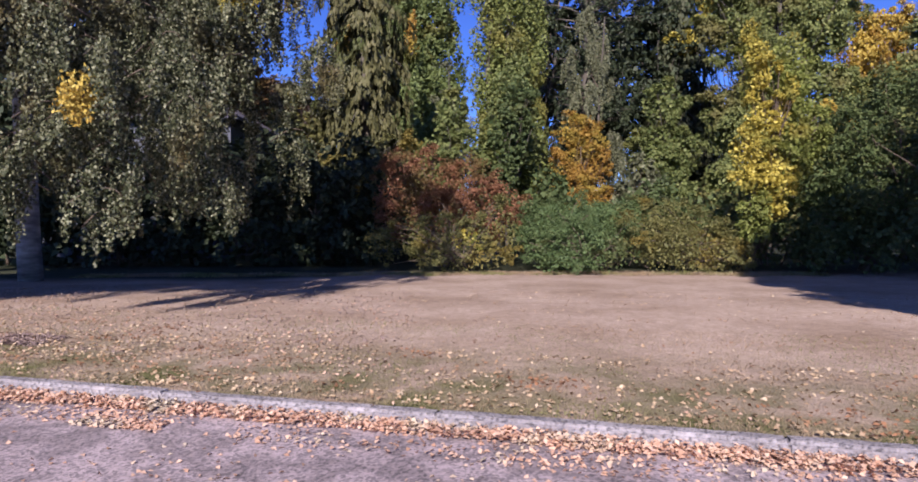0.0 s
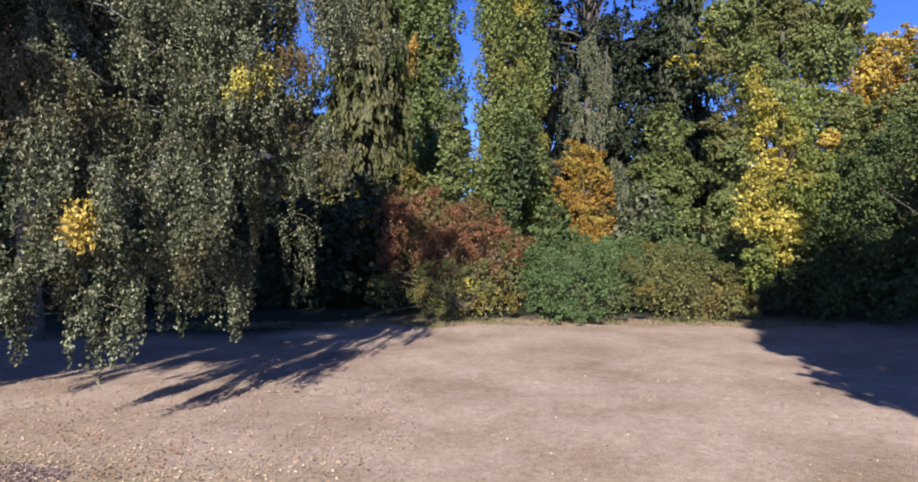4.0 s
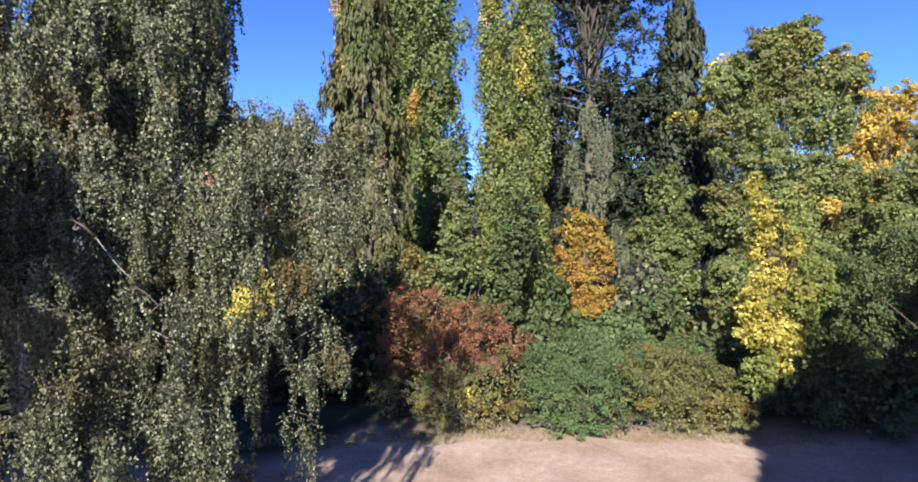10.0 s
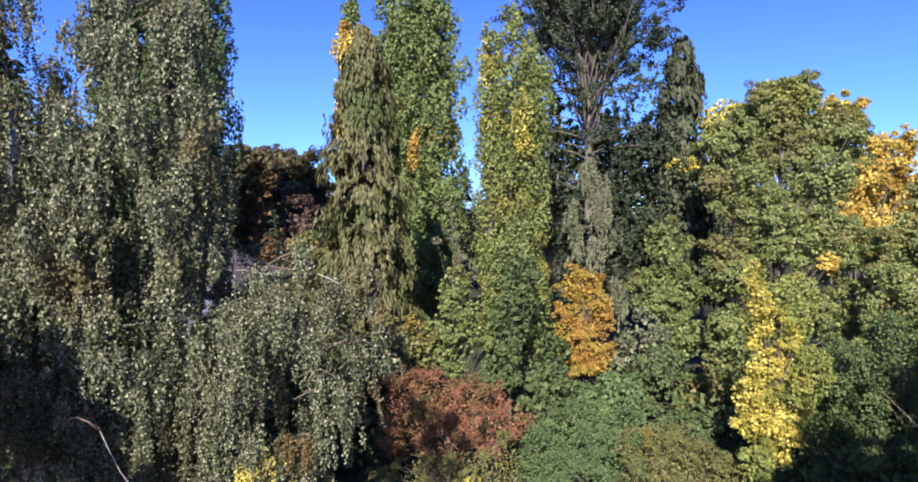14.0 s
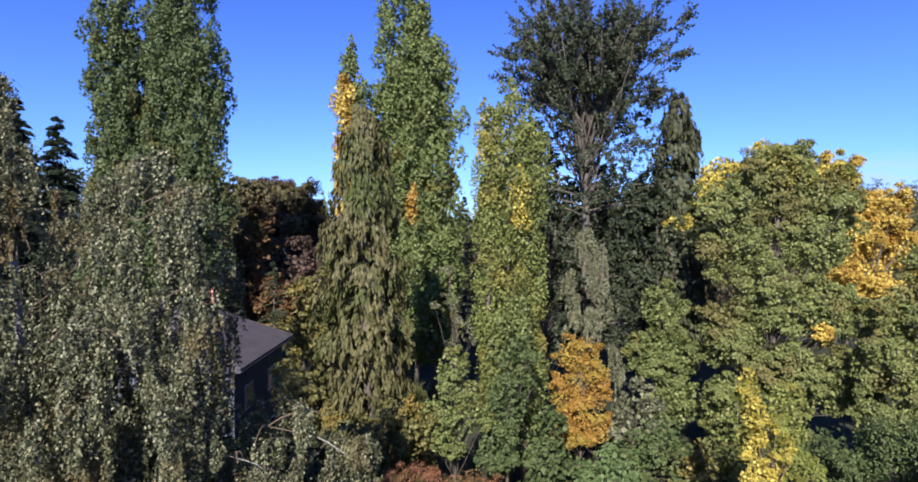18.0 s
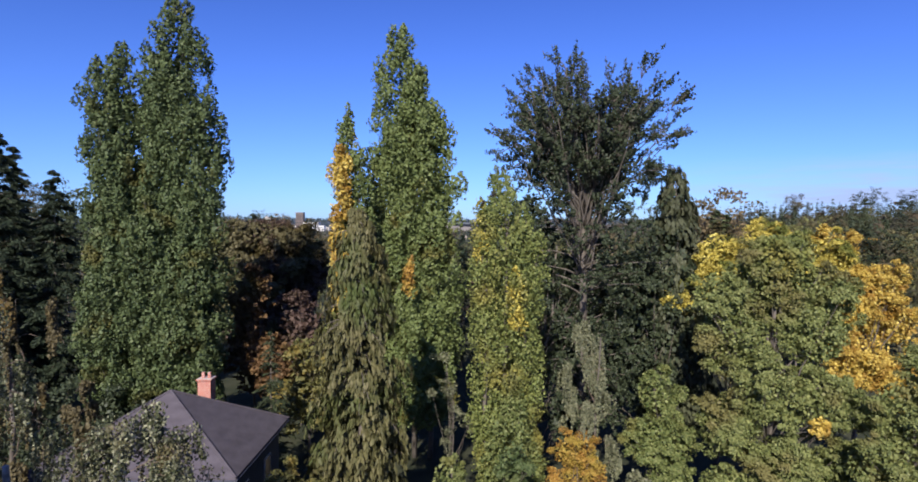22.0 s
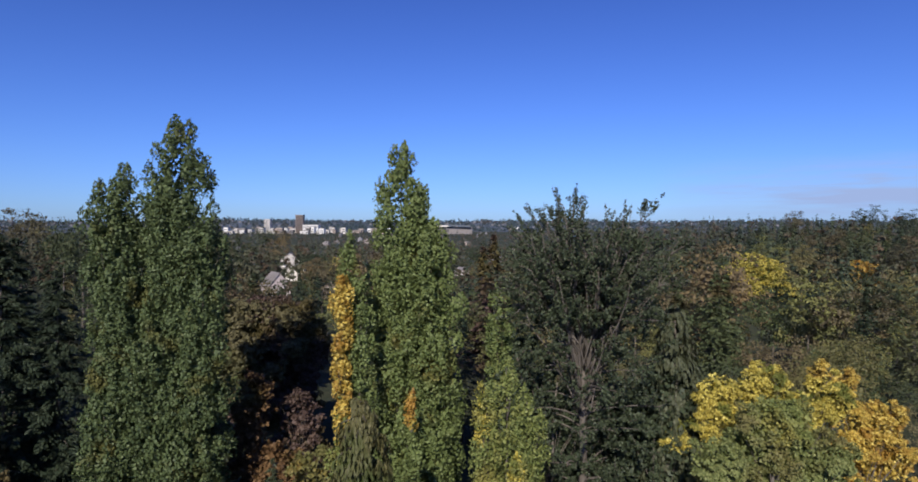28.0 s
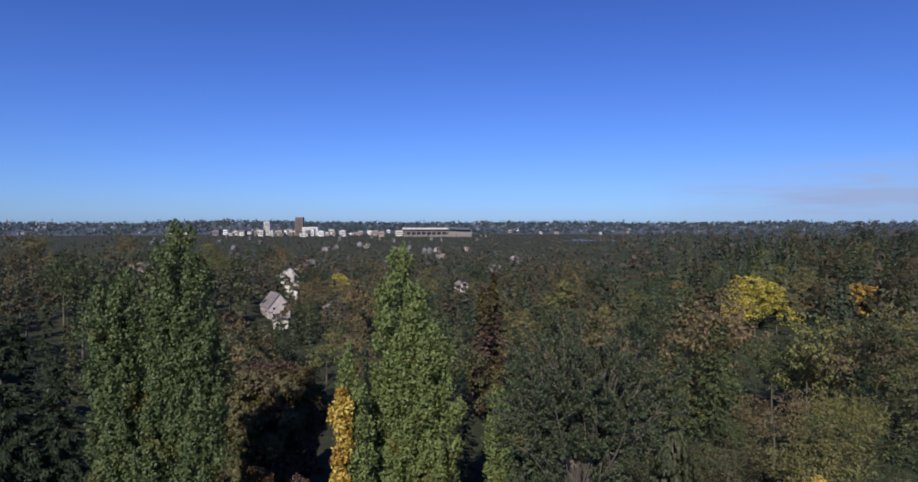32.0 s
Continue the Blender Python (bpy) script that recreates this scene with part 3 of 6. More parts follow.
def weeping_birch(name, label, base, limbs_to, lobes, seed, strands=1.0, leaf=0.075, accents=(), mat=BIRCH, stem=0.36, bark=BIRCH_BARK):
    """A weeping birch: limbs arch to given places; from the lobes' upper skins long leafy strands hang down.
    lobes: (x, y, top, radius, shortest strand, longest strand, lowest tip)."""
    rng = np.random.default_rng(seed)
    bx, by = base
    bz = gz(bx, by)
    t = thing(name, (bx, by, bz), label, "tree")

    def curtain(lbs, mt, nm, lab, dens):
        qs, threads = [], []
        for x, y, ztop, r, s0, s1, low in lbs:
            H = ztop - low
            for _ in range(max(3, int(dens * (2.0 * r * H + 7) * (1.4 if r > 3 else 1.0)))):
                # a tuft: a thin bough that arches out and down, with strands hanging along it
                ang = rng.uniform(0, 2 * math.pi)
                if math.sin(ang) > 0.2 and rng.random() < 0.65:
                    ang = -ang
                s = rng.random() ** 0.8
                env = r * (1 - 0.85 * max(0.0, (s - 0.5) / 0.5) ** 2.0) * (1 + 0.2 * math.sin(ang * 3 + x) + 0.12 * math.sin(ang * 7 + y))
                f = rng.uniform(0.3, 1.1) if rng.random() < 0.25 else rng.uniform(0.72, 1.08)
                o = np.array([math.cos(ang), math.sin(ang), 0])
                head = np.array([x, y, low + 0.5 + (H - 0.5) * s]) + o * env * f
                turn = ang + rng.normal(0, 0.9)
                d = np.array([math.cos(turn), math.sin(turn), 0])
                reach = min(rng.uniform(0.35, 1.05), 0.7 * r + 0.15)
                full = min(rng.uniform(0.32, 0.62) * rng.uniform(s0, s1), 2.6)
                k = int(6 + 7 * reach)
                threads.append((np.stack([head + d * reach * w + np.array([0, 0, 0.16 * math.sin(w * 2.6) - 0.34 * reach * w * w]) for w in (-0.4, 0, 0.35, 0.7, 1.0)]), np.linspace(0.014, 0.003, 5)))
                for w in rng.random(k):
                    top = head + d * reach * w + np.array([0, 0, 0.16 * math.sin(w * 2.6) - 0.34 * reach * w * w]) + rng.normal(0, 0.07, 3)
                    L = min(full * (1.15 - 0.65 * w) * rng.uniform(0.45, 1.15), top[2] - low + rng.uniform(-0.25, 0.15))
                    if L < 0.15:
                        continue
                    fine = 0.72 if y < 13.2 else 1.0
                    n = int((L * rng.uniform(40, 58) + 6) / fine ** 1.3)
                    u = rng.random(n)
                    sway = rng.normal(0, 0.07, 3) * L
                    c = top + np.outer(u * u, sway) + o * (0.08 * np.sin(u * 1.6))[:, None]
                    c[:, 2] = top[2] - u * L
                    c += rng.normal(0, 0.046, (n, 3)) * (1.25 - 0.7 * u)[:, None]
                    ax = np.array([0, 0, -1.0]) + rng.normal(0, 0.6, (n, 3))
                    nrm = o * 0.7 + rng.normal(0, 0.6, (n, 3)) + np.array([0, 0, 0.35])
                    qs.append(leaf_quads(rng, c, ax, nrm, leaf * fine, leaf * fine * 0.72, 0.15))
        q = np.concatenate(qs)
        q[:, :, 2] = np.maximum(q[:, :, 2], 0.06)
        leaves(nm, q, mt, t, lab)
        return threads

    threads = curtain(lobes, mat, "foliage", "", strands)
    for mt, lbs, nm, lab, share in accents:
        threads += curtain(lbs, mt, nm, lab, strands * share)
    tubes("twig_work", threads, TWIG, t, "fine hanging twigs", sides=3)
    tops = [(bx + 1.2, by - 0.6, 9.0), (bx + 0.6, by - 1.6, 14.0), (bx + 4.0, by - 2.4, 13.0)]
    p = bend((bx, by, bz - 0.1), tops[1], 0, 9, 0.1, rng)
    tubes("trunk", [(p, np.linspace(stem, stem * 0.25, 9))], bark, t, "grey-white birch trunk", sides=10)
    limbs, pale = [], []
    for x, y, z in limbs_to:
        a = p[np.argmin(abs(p[:, 2] - (1.5 + z * 0.55)))]
        c = bend(a, (x, y, z), 0.16 * abs(x - bx), 9, 0.14, rng)
        limbs.append((c[:8], np.linspace(0.036, 0.01, 8)))
        pale.append((bend(c[7], c[8], 0.05, 4, 0.03, rng), np.linspace(0.014, 0.006, 4)))
        for j in range(3):
            q0 = c[rng.integers(4, 8)]
            e = q0 + np.array([rng.normal(0, 0.8), rng.normal(-0.2, 0.6), rng.uniform(-0.2, 0.9)])
            limbs.append((bend(q0, e, 0.2, 5), np.linspace(0.022, 0.007, 5)))
    tubes("branchwork", limbs, TWIG, t, sides=6)
    tubes("pale_branch", pale, bark, t, "thin white branch ends", sides=5)
    return t


def cottonwood(label, base, seed):
    """An open-crowned dark cottonwood: forking limbs that end in upturned leafy shoots."""
    rng = np.random.default_rng(seed)
    bx, by = base
    bz = gz(bx, by)
    t = thing("cottonwood_tree", (bx, by, bz), label, "tree")
    fork = np.array([bx + 0.1, by, 20.5])
    trunk = bend((bx, by, bz - 0.1), fork, 0, 7, 0.08, rng)
    tubes("trunk", [(trunk, np.linspace(0.45, 0.2, 7))], BARK, t, sides=10)
    limbs, qs = [], []

    def shoot(a, d, L, n):
        e = a + d * L
        p = bend(a, e, -0.08 * L, 5)
        p[-1, 2] += 0.12 * L
        if n % 2 == 0 and rng.random() < 0.4:
            limbs.append((p[::2], np.linspace(0.025, 0.008, 3)))
        u = rng.random(n) ** 0.8
        c = a + np.outer(u, e - a) + rng.normal(0, 0.11, (n, 3)) * (1.4 - 1.0 * u)[:, None]
        o = unit(rng.normal(size=(n, 3)))
        qs.append(leaf_quads(rng, c, o + d * 0.5 - np.array([0, 0, 0.2]), rng.normal(size=(n, 3)) + np.array([0, 0, 0.5]), 0.21, 0.15))

    heads = []
    heart = np.array([bx + 0.4, by, 27.4])
    for i in range(112):                          # boughs fan out and up
        a, el = rng.uniform(0, 6.283), math.asin(rng.uniform(-0.12, 0.97))
        d = np.array([math.cos(a) * math.cos(el), math.sin(a) * math.cos(el), math.sin(el)])
        heads.append(heart + d * np.array([6.5, 5.4, 6.3]) * rng.uniform(0.35, 1.0))
    for i, hd in enumerate(heads):
        root = trunk[-1] if i % 3 else trunk[-2]
        c = bend(root + np.array([0, 0, rng.uniform(-0.5, 2.0)]), hd, -0.2, 8, 0.16, rng)
        limbs.append((c, np.linspace(0.075, 0.018, 8)))
        away = unit(hd - heart + np.array([0, 0, 1.9]))
        for j in range(6):
            q0 = c[rng.integers(3, 8)]
            side = unit(away * 0.9 + rng.normal(0, 0.45, 3))
            L = rng.uniform(0.7, 1.5)
            e = q0 + side * L
            limbs.append((bend(q0, e, 0.1, 4), np.linspace(0.04, 0.015, 4)))
            for m in range(4):
                w = q0 + (e - q0) * rng.uniform(0.3, 1.0)
                shoot(w, unit(side * 0.7 + away * 0.7 + rng.normal(0, 0.28, 3)), rng.uniform(0.8, 1.5), 18)
    # lower hanging foliage
    for i in range(290):
        a = rng.uniform(0, 6.28)
        r = 6.0 * math.sqrt(rng.random())
        z = rng.uniform(6, 26.0)
        r *= 0.5 + 0.5 * (z - 6) / 20
        w = np.array([bx + 0.8 + math.cos(a) * r, by + math.sin(a) * r * 0.8, z])
        if i % 3 == 0:
            limbs.append((bend(np.array([bx, by, z - 0.8]), w, 0.3, 4), np.linspace(0.07, 0.02, 4)))
        for m in range(3):
            shoot(w, unit(rng.normal(size=3) + np.array([0, 0, 0.2])), rng.uniform(0.8, 1.5), 30)
    leaves("foliage", qs, COTTON, t)
    tubes("branchwork", limbs, BARK, t, sides=4)
    return t


# ---- ground, road, kerb ----
def lawn_material():
    m, n, l, b = nodes_of("dry_lawn", 0.95)
    b.inputs["Specular IOR Level"].default_value = 0.1
    f1, f2, f3 = noise_of(n, l, 0.45, 5.0), noise_of(n, l, 3.2, 7.0), noise_of(n, l, 45.0, 4.0)
    dry = ramp(n, l, f1, [(0.3, (0.36, 0.265, 0.21)), (0.52, (0.48, 0.37, 0.315)), (0.75, (0.57, 0.45, 0.385))])
    dry = mixed(n, l, 0.36, dry, ramp(n, l, f2, [(0.3, (0.55, 0.52, 0.45)), (0.65, (1, 1, 1))]), "MULTIPLY")
    dry = mixed(n, l, 0.42, dry, ramp(n, l, noise_of(n, l, 9.0, 9.0), [(0.35, (0.62, 0.6, 0.56)), (0.6, (1.08, 1.06, 1.04))]), "MULTIPLY")
    dry = mixed(n, l, 0.7, dry, ramp(n, l, f3, [(0.3, (0.5, 0.48, 0.42)), (0.62, (1.0, 1.0, 1.0))]), "MULTIPLY")
    # greener beside the kerb, and out in the distance
    sep = n.new("ShaderNodeSeparateXYZ")
    l.new(n.new("ShaderNodeTexCoord").outputs["Object"], sep.inputs[0])
    ma = n.new("ShaderNodeMath")
    ma.operation = "MULTIPLY_ADD"
    ma.inputs[1].default_value = 0.2474
    l.new(sep.outputs[0], ma.inputs[0])
    l.new(sep.outputs[1], ma.inputs[2])
    mr = n.new("ShaderNodeMapRange")
    mr.inputs["From Min"].default_value, mr.inputs["From Max"].default_value = 7.9, 5.2
    l.new(ma.outputs[0], mr.inputs["Value"])
    gm = n.new("ShaderNodeMath")
    gm.operation = "MULTIPLY"
    l.new(mr.outputs[0], gm.inputs[0])
    l.new(ramp(n, l, noise_of(n, l, 1.4, 4.0), [(0.36, (0.15, 0.15, 0.15)), (0.62, (1, 1, 1))]), gm.inputs[1])
    green = ramp(n, l, f3, [(0.3, (0.06, 0.066, 0.026)), (0.7, (0.155, 0.148, 0.068))])
    near = mixed(n, l, gm.outputs[0], dry, green)
    far = n.new("ShaderNodeMapRange")
    far.inputs["From Min"].default_value, far.inputs["From Max"].default_value = 22.0, 24.5
    soil_shade = n.new("ShaderNodeMapRange")      # dark soil colour drawn forward under the birch, deepening its shade
    soil_shade.inputs["From Min"].default_value, soil_shade.inputs["From Max"].default_value = -3.5, -6.5
    soil_shade.inputs["To Max"].default_value = 4.0
    l.new(sep.outputs[0], soil_shade.inputs["Value"])
    edge = n.new("ShaderNodeMath")
    l.new(soil_shade.outputs[0], edge.inputs[0])
    l.new(sep.outputs[1], edge.inputs[1])
    l.new(edge.outputs[0], far.inputs["Value"])
    wood = ramp(n, l, f1, [(0.3, (0.028, 0.036, 0.022)), (0.7, (0.055, 0.058, 0.036))])
    l.new(mixed(n, l, far.outputs[0], near, wood), b.inputs["Base Color"])
    hm = n.new("ShaderNodeMath")
    hm.operation = "ADD"
    l.new(f3, hm.inputs[0])
    l.new(f2, hm.inputs[1])
    bumped(n, l, b, hm.outputs[0], 0.7, 0.03)
    return m


KY, KS = 4.82, -0.2474       # the kerb's back edge: y = KY + KS * x


def kerb_y(x):
    return KY + KS * x


# one sheet from the kerb to the horizon: finer near
ys = np.concatenate([np.linspace(0, 26, 53), np.geomspace(28, 4950, 60)])
xs = np.concatenate([-np.geomspace(40, 4600, 34)[::-1], np.linspace(-38, 38, 77), np.geomspace(40, 4600, 34)])
verts, faces = [], []
rng = np.random.default_rng(3)
for j, y in enumerate(ys):
    for i, x in enumerate(xs):
        xk = max(-38.0, min(38.0, x))
        yy = y + kerb_y(xk) * (1 - min(1, y / 26)) + 0.0
        if j == 0:
            yy = kerb_y(x if abs(x) < 120 else math.copysign(120, x))
        z = gz(x, yy) + (0.03 * noise.noise(Vector((x * 0.5, yy * 0.5, 0))) if 0 < j < 53 else 0) + 0.012 * (j > 0)
        verts.append((x, yy, z if j else -0.01))
for j in range(len(ys) - 1):
    for i in range(len(xs) - 1):
        a = j * len(xs) + i
        faces.append((a, a + 1, a + 1 + len(xs), a + len(xs)))
me = bpy.data.meshes.new("ground")
me.from_pydata(verts, [], faces)
for p in me.polygons:
    p.use_smooth = True
ground = hang(new("ground", me), None, lawn_material())
tagged(ground, "dry beige autumn lawn running back to dark woodland soil", "ground", kind="structure")


def asphalt():
    m, n, l, b = nodes_of("worn_asphalt", 0.9)
    f1, f2 = noise_of(n, l, 0.8, 4.0), noise_of(n, l, 70.0, 2.0)
    v = n.new("ShaderNodeTexVoronoi")
    v.inputs["Scale"].default_value = 48.0
    l.new(n.new("ShaderNodeTexCoord").outputs["Object"], v.inputs["Vector"])
    c = ramp(n, l, f1, [(0.3, (0.26, 0.215, 0.235)), (0.7, (0.39, 0.325, 0.35))])
    c = mixed(n, l, 0.8, c, ramp(n, l, v.outputs["Color"], [(0.2, (0.36, 0.36, 0.38)), (0.5, (0.95, 0.93, 0.93)), (0.8, (1.3, 1.24, 1.22))]), "MULTIPLY")
    c = mixed(n, l, 0.8, c, ramp(n, l, noise_of(n, l, 1.1, 6.0), [(0.44, (1, 1, 1)), (0.495, (0.55, 0.55, 0.55)), (0.505, (0.55, 0.55, 0.55)), (0.56, (1, 1, 1))]), "MULTIPLY")
    l.new(c, b.inputs["Base Color"])
    bumped(n, l, b, f2, 0.5, 0.01)
    return m


ROAD_Z = -0.10
bm = bmesh.new()
W = 120
vs = [bm.verts.new(c) for c in ((-W, kerb_y(-W) - 0.12, ROAD_Z), (W, kerb_y(W) - 0.12, ROAD_Z), (W, kerb_y(W) - 90, ROAD_Z), (-W, kerb_y(-W) - 90, ROAD_Z))]
bm.faces.new(vs[::-1])
tagged(part("road", bm, asphalt(), None), "grey worn asphalt road with fine cracks", "road", kind="structure")

def kerb_mat():
    """Worn concrete with dark and pale aggregate showing."""
    m, n, l, b = nodes_of("speckled_kerb_concrete", 0.9)
    c = ramp(n, l, noise_of(n, l, 2.2, 5.0), [(0.3, (0.18, 0.165, 0.18)), (0.7, (0.33, 0.305, 0.325))])
    grit = noise_of(n, l, 34.0, 3.0)
    c = mixed(n, l, 0.9, c, ramp(n, l, grit, [(0.34, (0.3, 0.3, 0.32)), (0.46, (0.95, 0.95, 0.95)), (0.68, (1.2, 1.18, 1.18))]), "MULTIPLY")
    l.new(c, b.inputs["Base Color"])
    bumped(n, l, b, grit, 1.0, 0.03)
    return m


CONCRETE = kerb_mat()
kerb = tagged(thing("kerb", (0, 0, 0), "pale grey concrete kerb with worn edges", "kerb"), kind="structure")
ang = math.atan(KS)
cells = 2.6
bm = box_bm(-cells / 2 - 0.014, -0.16, -0.3, cells / 2 + 0.014, 0.0, 0.012)
bmesh.ops.subdivide_edges(bm, edges=[e for e in bm.edges if abs(e.verts[0].co.x - e.verts[1].co.x) > 1], cuts=40, use_grid_fill=True)
bmesh.ops.bevel(bm, geom=[e for e in bm.edges if e.calc_face_angle(0) > 1], offset=0.028, segments=3, affect="EDGES")
for v in bm.verts:
    v.co.y += 0.009 * noise.noise(Vector((v.co.x * 3.0, v.co.z * 6, 4))) + 0.004 * noise.noise(Vector((v.co.x * 14, v.co.z * 20, 9)))
    v.co.z += 0.006 * noise.noise(Vector((v.co.x * 5, v.co.y * 9, 2))) if v.co.z > -0.1 else 0
kerb_mesh = bpy.data.meshes.new("kerb_stone")
bm.to_mesh(kerb_mesh)
bm.free()
kerb_mesh.materials.append(CONCRETE)
for i in range(-12, 13):
    k = new("kerb_stone", kerb_mesh)
    cxk = -1.4 + i * cells * math.cos(ang)
    k.matrix_world = pose(cxk, kerb_y(cxk), 0.004 * (i % 3 - 1), 0, 0, math.degrees(ang))
    k.parent = kerb

# fallen leaves and grass
LITTER = leaf_mat("fallen_leaves_tan", (0.32, 0.17, 0.11), (0.56, 0.35, 0.26), (0.72, 0.52, 0.41), (0.76, 0.62, 0.48), 0.3, 2.0, 0.7, 0.1, 0.2)
PALE_LITTER = leaf_mat("fallen_leaves_pale", (0.28, 0.18, 0.1), (0.48, 0.35, 0.23), (0.66, 0.55, 0.42), (0.36, 0.18, 0.1), 0.35, 1.0, 0.7, 0.1, 0.2)
BROWN_LITTER = leaf_mat("fallen_leaves_brown", (0.14, 0.095, 0.09), (0.24, 0.175, 0.165), (0.34, 0.27, 0.25), (0.4, 0.3, 0.24), 0.3, 1.0, 0.7, 0.1, 0.2)
GRASS = leaf_mat("short_grass_blades", (0.085, 0.09, 0.032), (0.16, 0.165, 0.065), (0.3, 0.27, 0.13), (0.4, 0.3, 0.2), 0.55, 0.5, 0.8, 0.2, 0.2)


def litter(name, label, n, mat, seed, ylo, yhi, size, zoff, power=1.0, xspan=9.0, patchy=0.0, middle=0.0):
    rng = np.random.default_rng(seed)
    x = middle + rng.uniform(-xspan, xspan, n)
    d = ylo + (yhi - ylo) * rng.random(n) ** power
    if patchy:
        keep = np.array([noise.noise(Vector((a * 0.8, b * 1.6, seed))) > rng.normal(-0.05, patchy) for a, b in zip(x, d)])
        x, d = x[keep], d[keep]
    y = kerb_y(x) + d
    z = (np.where(d > 0, ground_z(x, y) + 0.015, ROAD_Z) + zoff * rng.random(len(x)))
    c = np.c_[x, y, z + size * 0.12]
    ax = unit(np.c_[rng.normal(size=(len(x), 2)), rng.normal(0, 0.22, len(x))])
    nr = np.c_[rng.normal(0, 0.35, (len(x), 2)), np.ones(len(x))]
    tagged(leaves(name, leaf_quads(rng, c, ax, nr, size, size * 0.75, 0.28), mat, None), label, "leaves", kind="stuff")


litter("gutter_leaves", "tan fallen leaves heaped along the gutter below the kerb", 9500, LITTER, 21, -0.14, -0.42, 0.048, 0.06, 0.9)
litter("gutter_leaves", "loose tan leaves spilling from the gutter over the asphalt", 6500, LITTER, 25, -0.12, -0.85, 0.046, 0.02, 1.5, patchy=0.25)
litter("kerb_leaves", "a few tan leaves lying on top of the kerb", 150, LITTER, 26, 0.03, -0.11, 0.045, 0.115, 1.0)
litter("leaf_drift", "small drift of tan leaves out on the asphalt", 230, LITTER, 27, -0.58, -0.86, 0.045, 0.02, 1.0, 0.38, middle=-2.75)
litter("road_leaves", "scattered tan fallen leaves on the asphalt", 2600, LITTER, 22, -0.4, -2.6, 0.042, 0.0, 1.4, patchy=0.2)
litter("verge_leaves", "pale and yellow fallen leaves on the grass verge", 6500, PALE_LITTER, 23, 0.03, 2.3, 0.048, 0.01, 1.3, 9.5, 0.3)
litter("verge_leaves", "pale leaves gathered thickly on the verge under the birch", 3600, PALE_LITTER, 29, 0.03, 3.2, 0.048, 0.01, 1.1, 5.0, 0.25, -6.5)
litter("lawn_leaves", "thinly scattered pale fallen leaves on the lawn", 4200, PALE_LITTER, 24, 1.0, 11.0, 0.045, 0.01, 1.6, 12, 0.25)
litter("brown_leaves", "dark brown fallen leaves matted on the lawn", 2600, BROWN_LITTER, 28, 1.25, 1.9, 0.055, 0.01, 1.0, 1.5, middle=-6.7)
litter("lawn_leaves", "small brown and tan leaves strewn over the lawn near the birch", 5200, BROWN_LITTER, 34, 1.2, 9.0, 0.045, 0.01, 1.3, 5.5, 0.3, -6.2)
litter("lawn_leaves", "tan leaves strewn over the lawn near the birch", 2600, LITTER, 35, 0.8, 8.0, 0.045, 0.01, 1.4, 5.5, 0.3, -6.2)


def grass(name, label, n, seed, ylo, yhi, hgt, power, xspan, edge=None):
    rng = np.random.default_rng(seed)
    x = rng.uniform(-xspan, xspan, n)
    d = ylo + (yhi - ylo) * rng.random(n) ** power
    y = kerb_y(x) + d
    h = hgt * rng.uniform(0.5, 1.5, n)
    c = np.c_[x, y, ground_z(x, y) + h * 0.4]
    ax = np.c_[rng.normal(0, 0.8, (n, 2)), np.ones(n)]
    nr = rng.normal(size=(n, 3))
    if edge is not None:
        y = edge(x) + d
        c[:, 1], c[:, 2] = y, ground_z(x, y) + h * 0.35
    q = leaf_quads(rng, c, ax, nr, hgt, hgt * 0.13, 0.1)
    tagged(leaves(name, q, GRASS, None), label, "grass", kind="stuff")


grass("verge_grass", "short yellow-green grass beside the kerb", 30000, 31, 0.0, 4.5, 0.045, 1.7, 8.0)
grass("edge_grass", "pale green longer grass where the lawn meets the shrubs", 9000, 32, -0.5, 0.9, 0.16, 1.0, 13.0, lambda x: 22.3 - 0.1 * np.abs(x - 4) + 0.25 * np.sin(x * 1.7))

